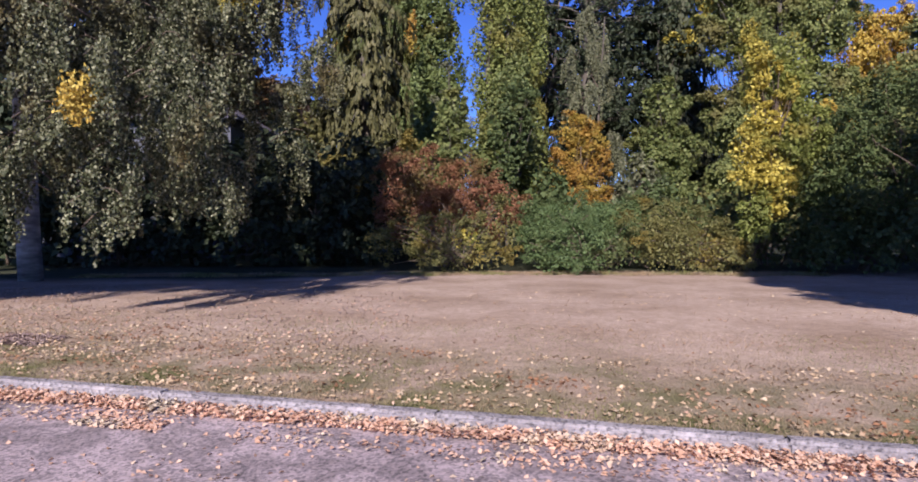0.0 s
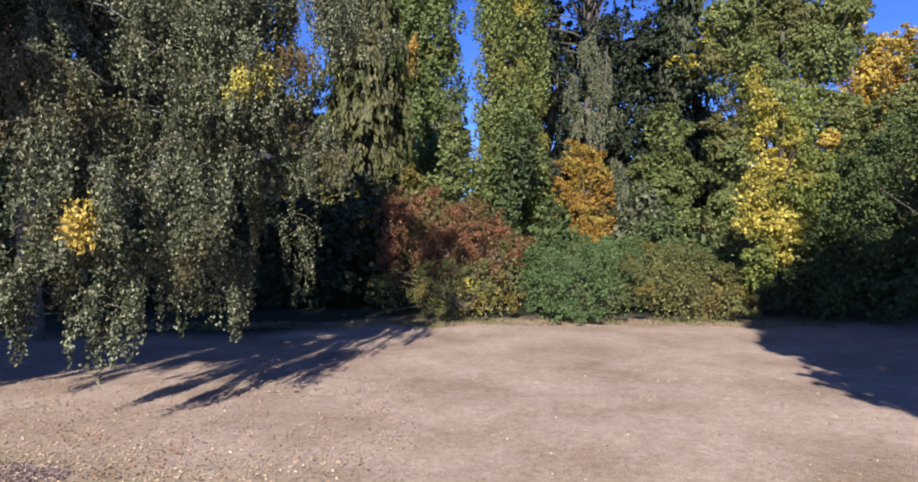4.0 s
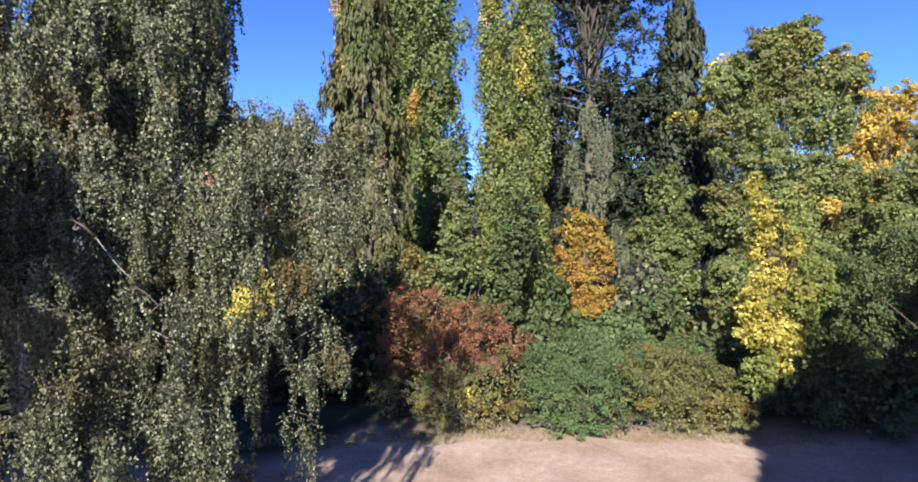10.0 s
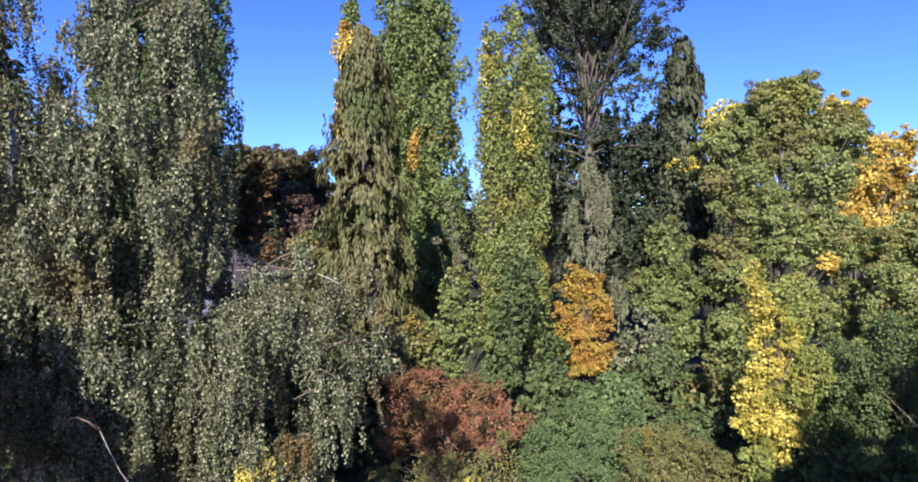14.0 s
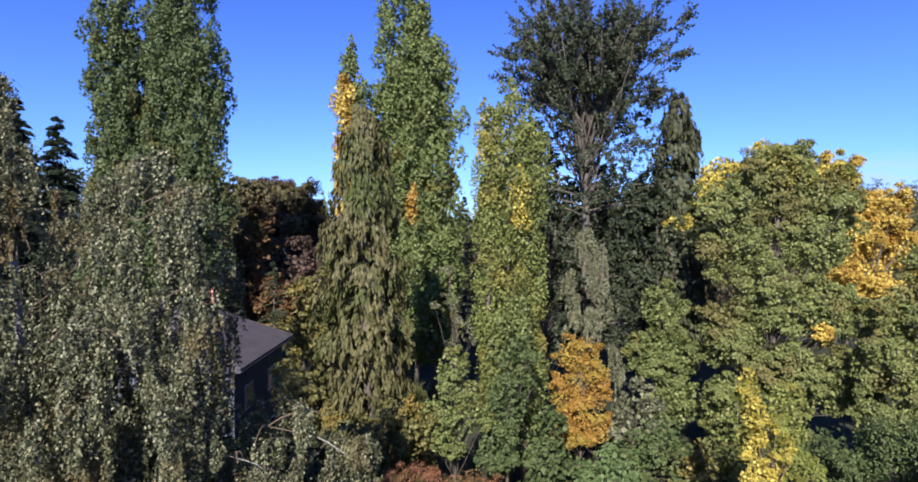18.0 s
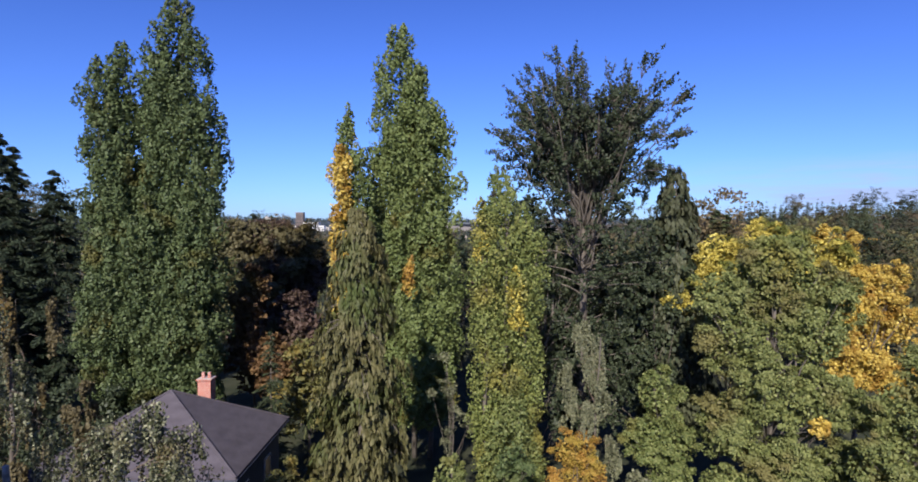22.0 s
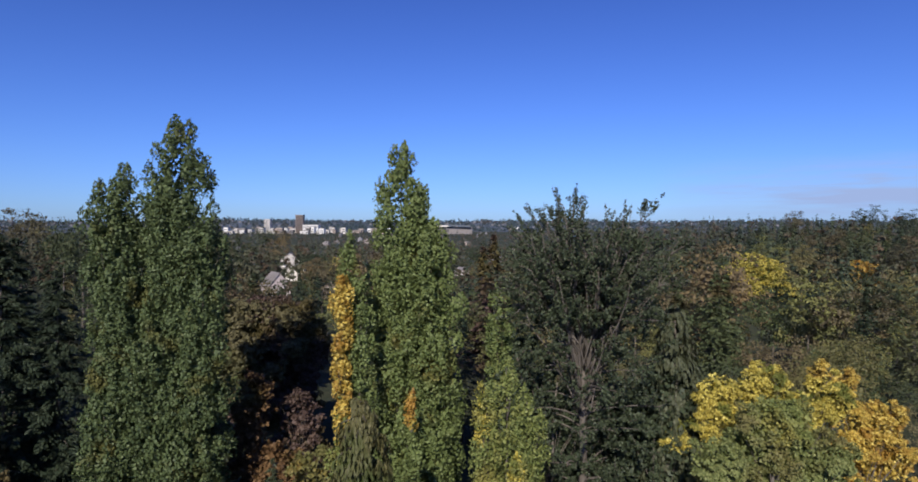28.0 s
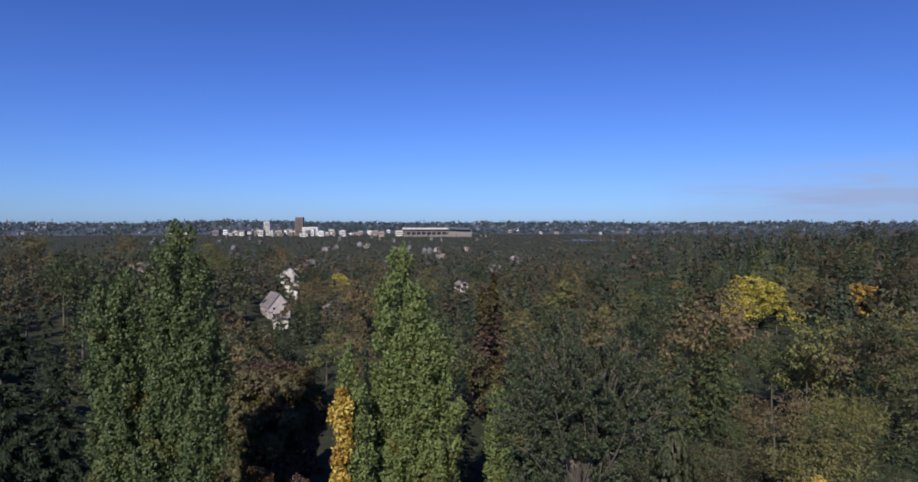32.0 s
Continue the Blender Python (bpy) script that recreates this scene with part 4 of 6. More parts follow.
# ---- the near birch ----
weeping_birch("weeping_birch_tree", "tall weeping birch with long grey-green hanging strands beside the lawn", (-13.3, 18.8),
    [(-2.6, 15.0, 9.1), (-4.1, 12.9, 9.6), (-5.3, 9.7, 6.5), (-4.9, 10.8, 5.1), (-7.4, 14.2, 15.6), (-9.9, 13.6, 13.6), (-8.4, 10.8, 7.6), (-4.4, 12.6, 5.7), (-12.6, 14.2, 17.0), (-5.9, 13.8, 9.8)],
    [(-7.3, 14.3, 16.4, 1.6, 2.5, 5.0, 10.0), (-7.2, 14.1, 16.7, 1.0, 2.0, 4.0, 12.0), (-7.7, 14.5, 13.6, 2.4, 2.5, 6.0, 5.0), (-6.9, 15.2, 13.0, 1.7, 2.5, 6.0, 4.0), (-8.9, 15.6, 13.8, 2.2, 2.5, 6.0, 5.0), (-5.2, 14.0, 8.6, 1.1, 2.0, 4.6, 4.2), (-10.2, 13.8, 14.2, 2.2, 2.5, 6.0, 5.5), (-12.6, 15.6, 19.0, 2.3, 2.5, 6.0, 4.0), (-11.6, 12.8, 10.4, 2.2, 2.5, 5.0, 2.8),
     (-4.0, 12.9, 10.3, 1.2, 2.0, 4.4, 3.8), (-5.9, 13.9, 10.4, 1.2, 2.0, 4.4, 5.0), (-2.6, 15.0, 9.8, 0.75, 1.2, 2.6, 7.1), (-4.4, 15.8, 10.4, 1.0, 1.6, 3.6, 6.6),
     (-4.8, 12.3, 6.2, 0.9, 2.0, 4.4, 1.7), (-4.0, 12.3, 7.6, 0.9, 1.8, 4.0, 3.0), (-5.1, 10.7, 5.4, 1.15, 2.0, 4.6, 1.4), (-5.4, 9.6, 6.7, 0.85, 2.0, 4.6, 1.5), (-5.9, 9.3, 3.4, 0.75, 1.2, 2.6, 0.95),
     (-8.4, 10.9, 8.0, 1.8, 2.0, 5.0, 2.4), (-7.4, 12.4, 9.0, 1.3, 2.0, 4.6, 4.0), (-9.6, 9.6, 6.0, 1.4, 1.6, 4.0, 2.8)],
    7, 1.35, 0.082,
    [(GOLD, [(-5.2, 8.5, 3.55, 0.1, 0.6, 1.0, 2.75)], "golden_foliage", "bright golden strands", 0.7),
     (YELLOW, [(-4.1, 11.7, 7.4, 0.2, 1.2, 2.4, 5.5)], "yellow_foliage", "yellow hanging strands", 0.3),
     (BROWN, [(-3.3, 12.0, 6.8, 0.1, 1.0, 1.6, 5.6)], "amber_foliage", "brown-amber hanging strands", 0.2)])
weeping_birch("yellowing_birch_tree", "yellowing weeping birch rising behind the taller birch", (-23.5, 33.0),
    [(-23.0, 32.0, 17.0), (-25.5, 32.0, 15.0), (-21.5, 31.5, 12.0)],
    [(-23.3, 32.6, 19.2, 2.6, 2.5, 6.0, 5.0), (-25.5, 32.2, 15.5, 2.8, 2.5, 6.0, 4.0), (-21.0, 32.0, 13.0, 2.2, 2.5, 5.0, 3.5)],
    17, 0.26, 0.2, mat=MID_BRONZE, stem=0.25, bark=BARK)

# ---- shrubs round the lawn ----
lobes_tree("red_shrub", "rust-red autumn shrub with some green at the edge of the lawn", "shrub", (-0.6, 26.2),
    [(-1.6, 26.0, 3.2, 1.7, 1.5, 1.7), (0.4, 26.0, 3.0, 1.6, 1.5, 1.7), (1.7, 26.2, 2.2, 1.2, 1.3, 1.5), (-2.7, 26.0, 2.2, 1.2, 1.3, 1.8), (-0.6, 25.4, 1.7, 1.9, 1.2, 1.4)],
    RED, 41, 0.075, 84, 110, TWIG, 0.07, 0.24, stems=5)
lobes_tree("yellow_green_shrub", "low yellow-green shrub in front of the rust-red one", "shrub", (0.2, 24.2),
    [(-1.5, 23.6, 1.1, 1.0, 0.9, 1.2), (0.2, 23.3, 1.1, 1.2, 0.9, 1.15), (1.7, 23.7, 1.1, 1.0, 0.9, 1.4), (0.3, 22.4, 0.4, 2.2, 0.7, 0.7), (-2.9, 23.6, 0.7, 1.0, 0.8, 0.9)],
    OLIVE, 42, 0.07, 90, 96, TWIG, 0.04, 0.24, stems=4,
    accents=((YELLOW, [(0.3, 22.7, 0.9, 0.7, 0.4, 0.4)], "yellow_foliage", "yellow leafy sprigs"),))
lobes_tree("bramble_mound", "dense green bramble mound spreading at the lawn's edge", "shrub", (5.0, 24.3),
    [(4.0, 23.6, 0.8, 1.7, 1.6, 1.35), (5.6, 24.4, 1.2, 1.9, 1.8, 1.5), (3.7, 24.8, 1.1, 1.4, 1.5, 1.4), (5.0, 22.1, 0.5, 2.0, 1.0, 0.95), (3.4, 22.2, 0.4, 0.9, 0.8, 0.8)],
    BRAMBLE, 43, 0.07, 90, 100, TWIG, 0.04, 0.22, stems=5, up=0.7)
lobes_tree("bramble_mound", "olive bramble mound with yellowing leaves beside the green one", "shrub", (8.6, 24.5),
    [(7.7, 24.0, 1.0, 1.6, 1.6, 1.3), (9.2, 24.2, 0.9, 1.7, 1.5, 1.3), (8.2, 25.2, 1.2, 1.8, 1.5, 1.4), (10.3, 24.0, 0.6, 1.0, 1.1, 1.1), (8.2, 22.2, 0.5, 2.2, 0.9, 0.9), (10.2, 22.4, 0.4, 1.0, 0.8, 0.8)],
    OLIVE, 44, 0.07, 86, 100, TWIG, 0.04, 0.22, stems=5, up=0.7)
lobes_tree("bramble_mound", "long green bramble thicket behind the front mounds", "shrub", (7.0, 27.2),
    [(4.4, 26.6, 1.3, 1.9, 1.8, 1.3), (7.0, 27.4, 1.4, 2.0, 1.8, 1.4), (9.6, 26.8, 1.2, 1.9, 1.7, 1.3), (6.0, 28.8, 1.2, 2.0, 1.5, 1.3)],
    BRAMBLE, 48, 0.08, 80, 90, TWIG, 0.04, 0.22, stems=5, up=0.7)
lobes_tree("yellow_young_tree", "young tree half bright yellow and half green by the lawn", "tree", (11.6, 24.2),
    [(12.8, 23.6, 7.4, 1.0, 0.9, 1.8), (13.2, 23.4, 5.0, 1.0, 0.9, 1.6), (12.9, 23.4, 3.2, 0.8, 0.8, 1.2), (12.6, 22.6, 4.6, 0.6, 0.5, 0.9), (11.2, 23.0, 1.6, 0.8, 0.6, 1.0)],
    YOUNG, 45, 0.09, 116, 130, TWIG, 0.08, 0.26,
    accents=((YELLOW, [(11.3, 23.6, 8.5, 0.55, 0.5, 1.2), (11.3, 23.4, 6.6, 0.65, 0.5, 1.1), (12.2, 23.2, 5.6, 0.5, 0.4, 0.9), (11.0, 23.0, 4.2, 0.95, 0.7, 1.0), (12.1, 23.0, 3.7, 0.7, 0.5, 0.9), (11.8, 22.9, 2.3, 0.8, 0.5, 0.8), (11.4, 23.0, 5.3, 0.8, 0.5, 0.8), (11.2, 22.8, 7.5, 0.6, 0.5, 1.2), (11.0, 22.7, 3.2, 0.8, 0.5, 0.7), (12.1, 22.5, 3.0, 0.6, 0.4, 0.6), (12.3, 22.8, 6.6, 0.5, 0.4, 0.7)], "yellow_foliage", "bright yellow leafy branches"),))
lobes_tree("dark_shrub", "dark green bushy shrub in deep shade beside the lawn", "shrub", (15.8, 24.5),
    [(15.5, 24.5, 4.2, 2.0, 1.8, 2.3), (17.8, 24.0, 4.8, 2.2, 2.0, 2.6), (14.6, 24.0, 1.8, 1.9, 1.6, 1.9), (17.0, 22.8, 1.8, 2.2, 1.6, 2.0), (20.0, 23.0, 3.6, 2.4, 2.2, 3.0), (16.4, 19.8, 1.2, 1.9, 1.6, 1.7), (14.8, 21.6, 1.2, 1.8, 1.6, 1.7), (13.6, 22.8, 0.7, 1.3, 1.2, 1.2)],
    DEEP, 46, 0.12, 60, 74, TWIG, 0.1, 0.25, stems=4)
lobes_tree("dark_shrub", "low dark shrub at the foot of the yellow tree", "shrub", (11.6, 24.8),
    [(11.4, 24.6, 0.7, 1.2, 1.1, 1.2), (13.0, 24.6, 0.8, 1.2, 1.1, 1.3)], DEEP, 47, 0.11, 60, 55, TWIG, 0.05, 0.24, stems=3)
# these shrubs take the dark cottonwood leaves so their colour deepens the shade
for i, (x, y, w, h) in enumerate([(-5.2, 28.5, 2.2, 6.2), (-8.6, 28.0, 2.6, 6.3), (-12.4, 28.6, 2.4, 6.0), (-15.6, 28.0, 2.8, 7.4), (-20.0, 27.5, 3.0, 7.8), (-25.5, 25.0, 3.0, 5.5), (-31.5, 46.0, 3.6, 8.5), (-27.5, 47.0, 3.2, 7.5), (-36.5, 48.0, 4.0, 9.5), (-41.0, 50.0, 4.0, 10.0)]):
    lobes_tree("shade_shrub", "shrub whose darkened leaf colour deepens the shade around it", "shrub", (x, y),
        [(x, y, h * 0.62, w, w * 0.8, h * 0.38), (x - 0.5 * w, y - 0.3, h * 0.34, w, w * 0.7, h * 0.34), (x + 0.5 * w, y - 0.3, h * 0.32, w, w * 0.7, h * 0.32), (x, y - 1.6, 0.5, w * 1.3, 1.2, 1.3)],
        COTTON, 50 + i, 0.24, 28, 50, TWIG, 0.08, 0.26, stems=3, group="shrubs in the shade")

for i, (x, y, w, h, mt) in enumerate([(4.6, 30.0, 1.9, 4.0, DEEP), (8.0, 32.0, 2.0, 2.6, BRAMBLE), (10.8, 34.0, 2.0, 4.4, DEEP), (14.0, 33.0, 2.2, 3.6, OLIVE), (16.2, 32.0, 2.2, 5.4, LIME), (19.0, 31.0, 2.4, 5.0, DEEP), (22.4, 30.0, 2.4, 5.0, DEEP), (26.0, 29.0, 2.8, 5.0, DEEP), (11.0, 28.0, 1.8, 3.2, DEEP), (14.2, 27.5, 1.8, 4.2, OLIVE), (10.6, 36.6, 1.8, 5.6, GREY), (5.0, 34.2, 1.5, 5.4, DEEP), (8.8, 34.0, 1.8, 2.8, BRAMBLE), (16.8, 35.8, 2.0, 5.8, MAPLE), (12.2, 37.0, 1.8, 3.6, DEEP)]):
    lobes_tree("understorey_shrub", "leafy green shrub filling the wood's edge", "shrub", (x, y),
        [(x, y, h * 0.6, w, w * 0.8, h * 0.4), (x - 0.5 * w, y - 0.3, h * 0.34, w * 0.8, w * 0.7, h * 0.34), (x + 0.5 * w, y - 0.3, h * 0.32, w * 0.8, w * 0.7, h * 0.32)],
        mt, 150 + i, 0.2, 30, 50, TWIG, 0.07, 0.26, stems=3, group="understorey shrubs")

# ---- trees behind the lawn ----
drooping_conifer("drooping_conifer_tree", "tall drooping conifer with bronze-green hanging sprays", (-5.0, 34.0), 21.6, 3.65, CONIFER, 61, 370, 0.4, 0.13, 150, lean=-0.025)
lobes_tree("green_tree", "yellow-green shrubby tree at the conifer's foot", "tree", (-7.6, 33.2),
    [(-8.0, 32.8, 5.2, 1.5, 1.4, 2.0), (-8.9, 32.0, 6.0, 1.3, 1.2, 2.2), (-6.6, 31.6, 3.4, 1.7, 1.3, 2.0), (-4.2, 31.2, 3.8, 1.8, 1.3, 1.9), (-2.4, 31.2, 4.4, 1.4, 1.2, 1.8)],
    OLIVE, 62, 0.16, 56, 66, BARK, 0.12, 0.25, stems=3)
lobes_tree("green_tree", "fresh green small tree behind the rust-red shrub", "tree", (-0.4, 32.2),
    [(-0.4, 32.0, 7.0, 1.1, 1.0, 1.6), (-1.0, 31.6, 4.6, 1.5, 1.2, 1.9), (0.8, 31.8, 5.4, 1.1, 1.0, 1.6)], LIME, 63, 0.14, 66, 96, BARK, 0.12, 0.25)
lobes_tree("green_tree", "deep green round-leaved small tree", "tree", (2.6, 32.4),
    [(2.4, 32.0, 5.6, 1.4, 1.2, 2.0), (3.1, 32.2, 8.0, 1.1, 1.0, 1.6), (2.0, 31.8, 3.2, 1.3, 1.1, 1.7)], DEEP, 64, 0.16, 66, 90, BARK, 0.12, 0.26)
lobes_tree("thin_grey_tree", "thin grey-green tree with sparse twigs", "tree", (-0.4, 40.5),
    [(-0.6, 40.5, 10.6, 1.2, 1.1, 2.0), (0.3, 40.3, 8.0, 1.5, 1.2, 2.2)], GREY, 65, 0.13, 40, 42, BARK, 0.1, 0.28, inner=0.0)
poplar("columnar poplar, green below with yellow upper shoots", [(2.9, 36.0, 23.8, 1.55), (1.7, 35.6, 22.2, 0.75), (4.1, 35.8, 22.4, 0.95)], POPLAR_Y, 66, 0.17, 150, 1.2, 3.0,
    [(LIME, (3.2, 34.9, 12.5, 1.75, 5.0), "lower_foliage", "broad fresh green lower branches"), (YELLOW, (1.45, 35.3, 22.6, 0.3, 19.4), "yellow_foliage", "yellow shoots"), (YELLOW, (3.4, 34.6, 18.6, 0.45, 15.6), "yellow_branch", "yellow sprays on the sunny side")], taper=3.6)
weeping_birch("small_weeping_birch", "small grey-green weeping birch among the trees", (8.2, 38.6),
    [(7.8, 38.0, 13.4), (8.8, 38.0, 12.4), (7.2, 38.2, 10.0)],
    [(7.8, 38.2, 14.9, 1.0, 2.5, 6.0, 6.0), (8.8, 38.2, 13.0, 1.0, 2.5, 6.0, 5.0), (9.8, 38.8, 8.0, 0.9, 2.0, 5.0, 0.8)], 67, 0.55, 0.13, mat=GREY, stem=0.12, bark=BARK)
lobes_tree("orange_tree", "small tree in full orange and amber leaf", "tree", (7.4, 37.2),
    [(7.2, 37.0, 7.0, 1.6, 1.2, 1.2), (6.4, 36.8, 4.8, 1.3, 1.0, 1.3), (8.1, 36.8, 4.7, 1.3, 1.0, 1.3), (7.2, 36.6, 2.6, 1.6, 1.1, 1.0), (6.6, 36.3, 3.6, 1.2, 0.9, 1.0), (8.2, 36.3, 6.0, 1.0, 0.9, 1.0), (6.4, 36.2, 2.4, 1.1, 0.9, 0.9), (8.3, 36.2, 2.8, 1.1, 0.9, 1.0)], ORANGE, 68, 0.095, 100, 130, TWIG, 0.09, 0.26)
lobes_tree("maple_tree", "green maple with large layered leaves", "tree", (13.8, 41.5),
    [(13.6, 41.0, 9.4, 1.5, 1.4, 1.7), (13.0, 40.8, 6.4, 2.0, 1.6, 1.8), (14.6, 40.8, 6.0, 1.9, 1.6, 1.8), (14.0, 40.2, 3.2, 2.3, 1.6, 1.8)], LIME, 69, 0.17, 54, 120, BARK, 0.16, 0.25, up=0.8)
lobes_tree("maple_tree", "broad rounded maple turning yellow-brown at the top", "tree", (20.4, 39.8),
    [(20.6, 39.6, 17.4, 2.6, 2.4, 2.6), (17.8, 39.2, 13.6, 2.6, 2.2, 2.4), (22.6, 39.2, 14.0, 2.8, 2.4, 2.6), (19.6, 38.4, 10.4, 2.6, 2.0, 2.4), (23.4, 38.6, 9.4, 2.4, 2.0, 2.4), (17.4, 38.6, 8.0, 2.2, 1.8, 2.2), (20.2, 37.8, 5.6, 2.8, 1.8, 2.4), (24.0, 37.8, 5.0, 2.2, 1.8, 2.2), (16.8, 38.0, 4.0, 2.0, 1.6, 2.0), (16.9, 39.0, 16.2, 2.0, 1.7, 1.9), (23.6, 39.0, 16.4, 1.9, 1.7, 1.9)],
    MAPLE, 70, 0.15, 62, 136, BARK, 0.3, 0.23, up=0.35, droop=0.6,
    accents=((POPLAR_Y, [(20.8, 39.2, 18.8, 2.4, 1.8, 1.6)], "top_foliage", "yellow-brown top branches"), (GOLD, [(22.3, 37.0, 8.4, 0.7, 0.5, 0.8)], "yellow_branch", "yellowing branch")))
lobes_tree("maple_tree", "green maple at the edge of the wood", "tree", (26.5, 36.0),
    [(26.4, 35.6, 9.6, 2.4, 2.0, 2.4), (24.6, 35.0, 7.0, 2.0, 1.7, 2.0), (28.2, 35.6, 12.0, 2.2, 2.0, 2.4), (26.6, 34.4, 5.2, 2.6, 1.8, 2.2), (29.6, 34.8, 8.0, 2.4, 2.0, 2.4), (24.0, 33.6, 3.2, 2.2, 1.6, 2.0)], MAPLE, 71, 0.15, 58, 130, BARK, 0.22, 0.23, up=0.35, droop=0.6)
lobes_tree("yellow_tree", "bright golden-yellow tree behind the broad maple", "tree", (30.8, 47.5),
    [(29.5, 47.2, 18.4, 1.7, 1.6, 2.2), (32.2, 47.0, 16.0, 2.3, 2.0, 2.2), (30.6, 46.6, 14.0, 2.4, 1.8, 2.0), (33.8, 47.2, 13.2, 2.0, 1.8, 2.0), (31.0, 46.8, 10.4, 3.0, 2.0, 2.4), (34.0, 46.0, 9.0, 2.4, 2.0, 2.4)], GOLD, 72, 0.165, 54, 125, BARK, 0.2, 0.25)
lobes_tree("yellow_tree", "golden-yellow tree showing above the maple's shoulder", "tree", (19.5, 46.5),
    [(19.8, 46.0, 18.5, 1.8, 1.6, 2.0), (16.6, 46.0, 15.0, 1.5, 1.4, 1.4), (22.8, 45.4, 19.0, 2.3, 1.9, 2.0), (28.0, 46.2, 18.0, 1.8, 1.7, 2.2), (25.4, 45.6, 17.4, 2.2, 1.8, 1.9), (21.0, 45.0, 16.5, 3.0, 2.0, 2.4)], YELLOW, 73, 0.165, 54, 120, BARK, 0.2, 0.25)
lobes_tree("dark_backing_tree", "dense dark tree filling behind the cottonwood", "tree", (10.0, 50.0),
    [(9.6, 50.0, 12.4, 4.4, 2.4, 6.2), (14.4, 50.0, 13.5, 3.8, 2.2, 6.2), (5.6, 50.0, 14.0, 3.0, 2.0, 6.0)], COTTON, 175, 0.3, 18, 66, BARK, 0.25, 0.22)
cottonwood("tall dark open-crowned cottonwood with spiky upturned shoots", (9.4, 45.6), 74)
drooping_conifer("dark_fir_tree", "dark olive fir standing against the cottonwood", (17.0, 47.4), 25.2, 3.3, DARK_FIR, 176, 260, 0.55, 0.2, 90, zlow=6.0)
lobes_tree("dark_ivy_tree", "dark ivy-clad tree beside the cottonwood", "tree", (15.6, 46.8),
    [(16.2, 46.6, 17.0, 2.4, 2.0, 3.0), (13.6, 46.4, 15.0, 2.2, 2.0, 3.2), (12.6, 46.0, 10.0, 2.6, 2.0, 3.4), (16.6, 46.2, 12.0, 2.2, 2.0, 3.2)], COTTON, 75, 0.27, 24, 54, BARK, 0.25, 0.25)
lobes_tree("dark_ivy_tree", "dark ivy-clad tree crowded against the cottonwood trunk", "tree", (5.6, 47.0),
    [(5.4, 47.0, 21.0, 1.6, 1.4, 2.6), (5.8, 46.8, 16.0, 1.9, 1.6, 3.0), (5.0, 46.6, 11.0, 2.2, 1.8, 3.2), (8.4, 46.8, 11.0, 2.0, 1.6, 3.2), (9.2, 46.8, 6.0, 2.6, 1.8, 3.0), (6.6, 47.6, 17.6, 2.1, 1.6, 3.2), (9.6, 48.6, 16.4, 2.6, 1.8, 3.2), (12.4, 48.6, 17.0, 2.2, 1.8, 3.0)], COTTON, 76, 0.27, 24, 54, BARK, 0.22, 0.25)
poplar("tall columnar poplar with a pointed double top", [(-5.2, 56.0, 39.2, 2.35), (-3.6, 55.2, 35.4, 2.5), (-1.9, 55.0, 31.6, 2.2), (-5.6, 55.0, 30.5, 2.1)], POPLAR, 77, 0.29, 92, 1.05, 4.0,
    [(ORANGE, (-3.75, 48.6, 17.9, 0.5, 15.9), "orange_sprig", "orange sprig low on the crown"), (POPLAR, (-2.6, 51.0, 16.0, 2.4, 5.0), "lower_foliage", "broad lower branches")], taper=2.7)
poplar("slim green poplar behind the yellowing one", [(3.8, 56.0, 26.6, 1.35)], POPLAR, 178, 0.27, 92, 1.0, 4.0, taper=3.4)
poplar("slim poplar, yellow down one side", [(-9.2, 52.0, 31.2, 0.9), (-8.2, 51.6, 27.0, 1.25)], POPLAR, 78, 0.26, 92, 1.0, 4.0,
    [(GOLD, (-9.5, 50.4, 27.8, 0.75, 14.0), "yellow_side", "golden-yellow side of the crown"), (POPLAR_Y, (-9.4, 50.6, 16.5, 1.2, 6.0), "lower_foliage", "yellow-green lower branches")], taper=3.4)
poplar("great columnar poplar of several upright stems", [(-24.8, 55.0, 41.2, 2.6), (-25.8, 54.6, 36.6, 1.7), (-31.0, 54.0, 35.4, 1.5), (-29.5, 54.4, 37.0, 1.2), (-22.6, 54.4, 32.6, 2.3), (-29.6, 53.6, 29.0, 1.6), (-27.7, 55.6, 33.6, 1.25)], POPLAR_SHADED, 79, 0.29, 92, 1.05, 6.0,
    [(POPLAR_SHADED, (-30.0, 52.5, 20.0, 2.0, 4.0), "lower_foliage", "yellow-green lower branches"), (POPLAR_SHADED, (-22.8, 52.5, 21.0, 2.3, 5.0), "side_foliage", "spreading side branches"), (POPLAR_SHADED, (-26.4, 52.6, 23.0, 2.0, 4.0), "middle_foliage", "dense lower branches between the stems")], taper=1.9)
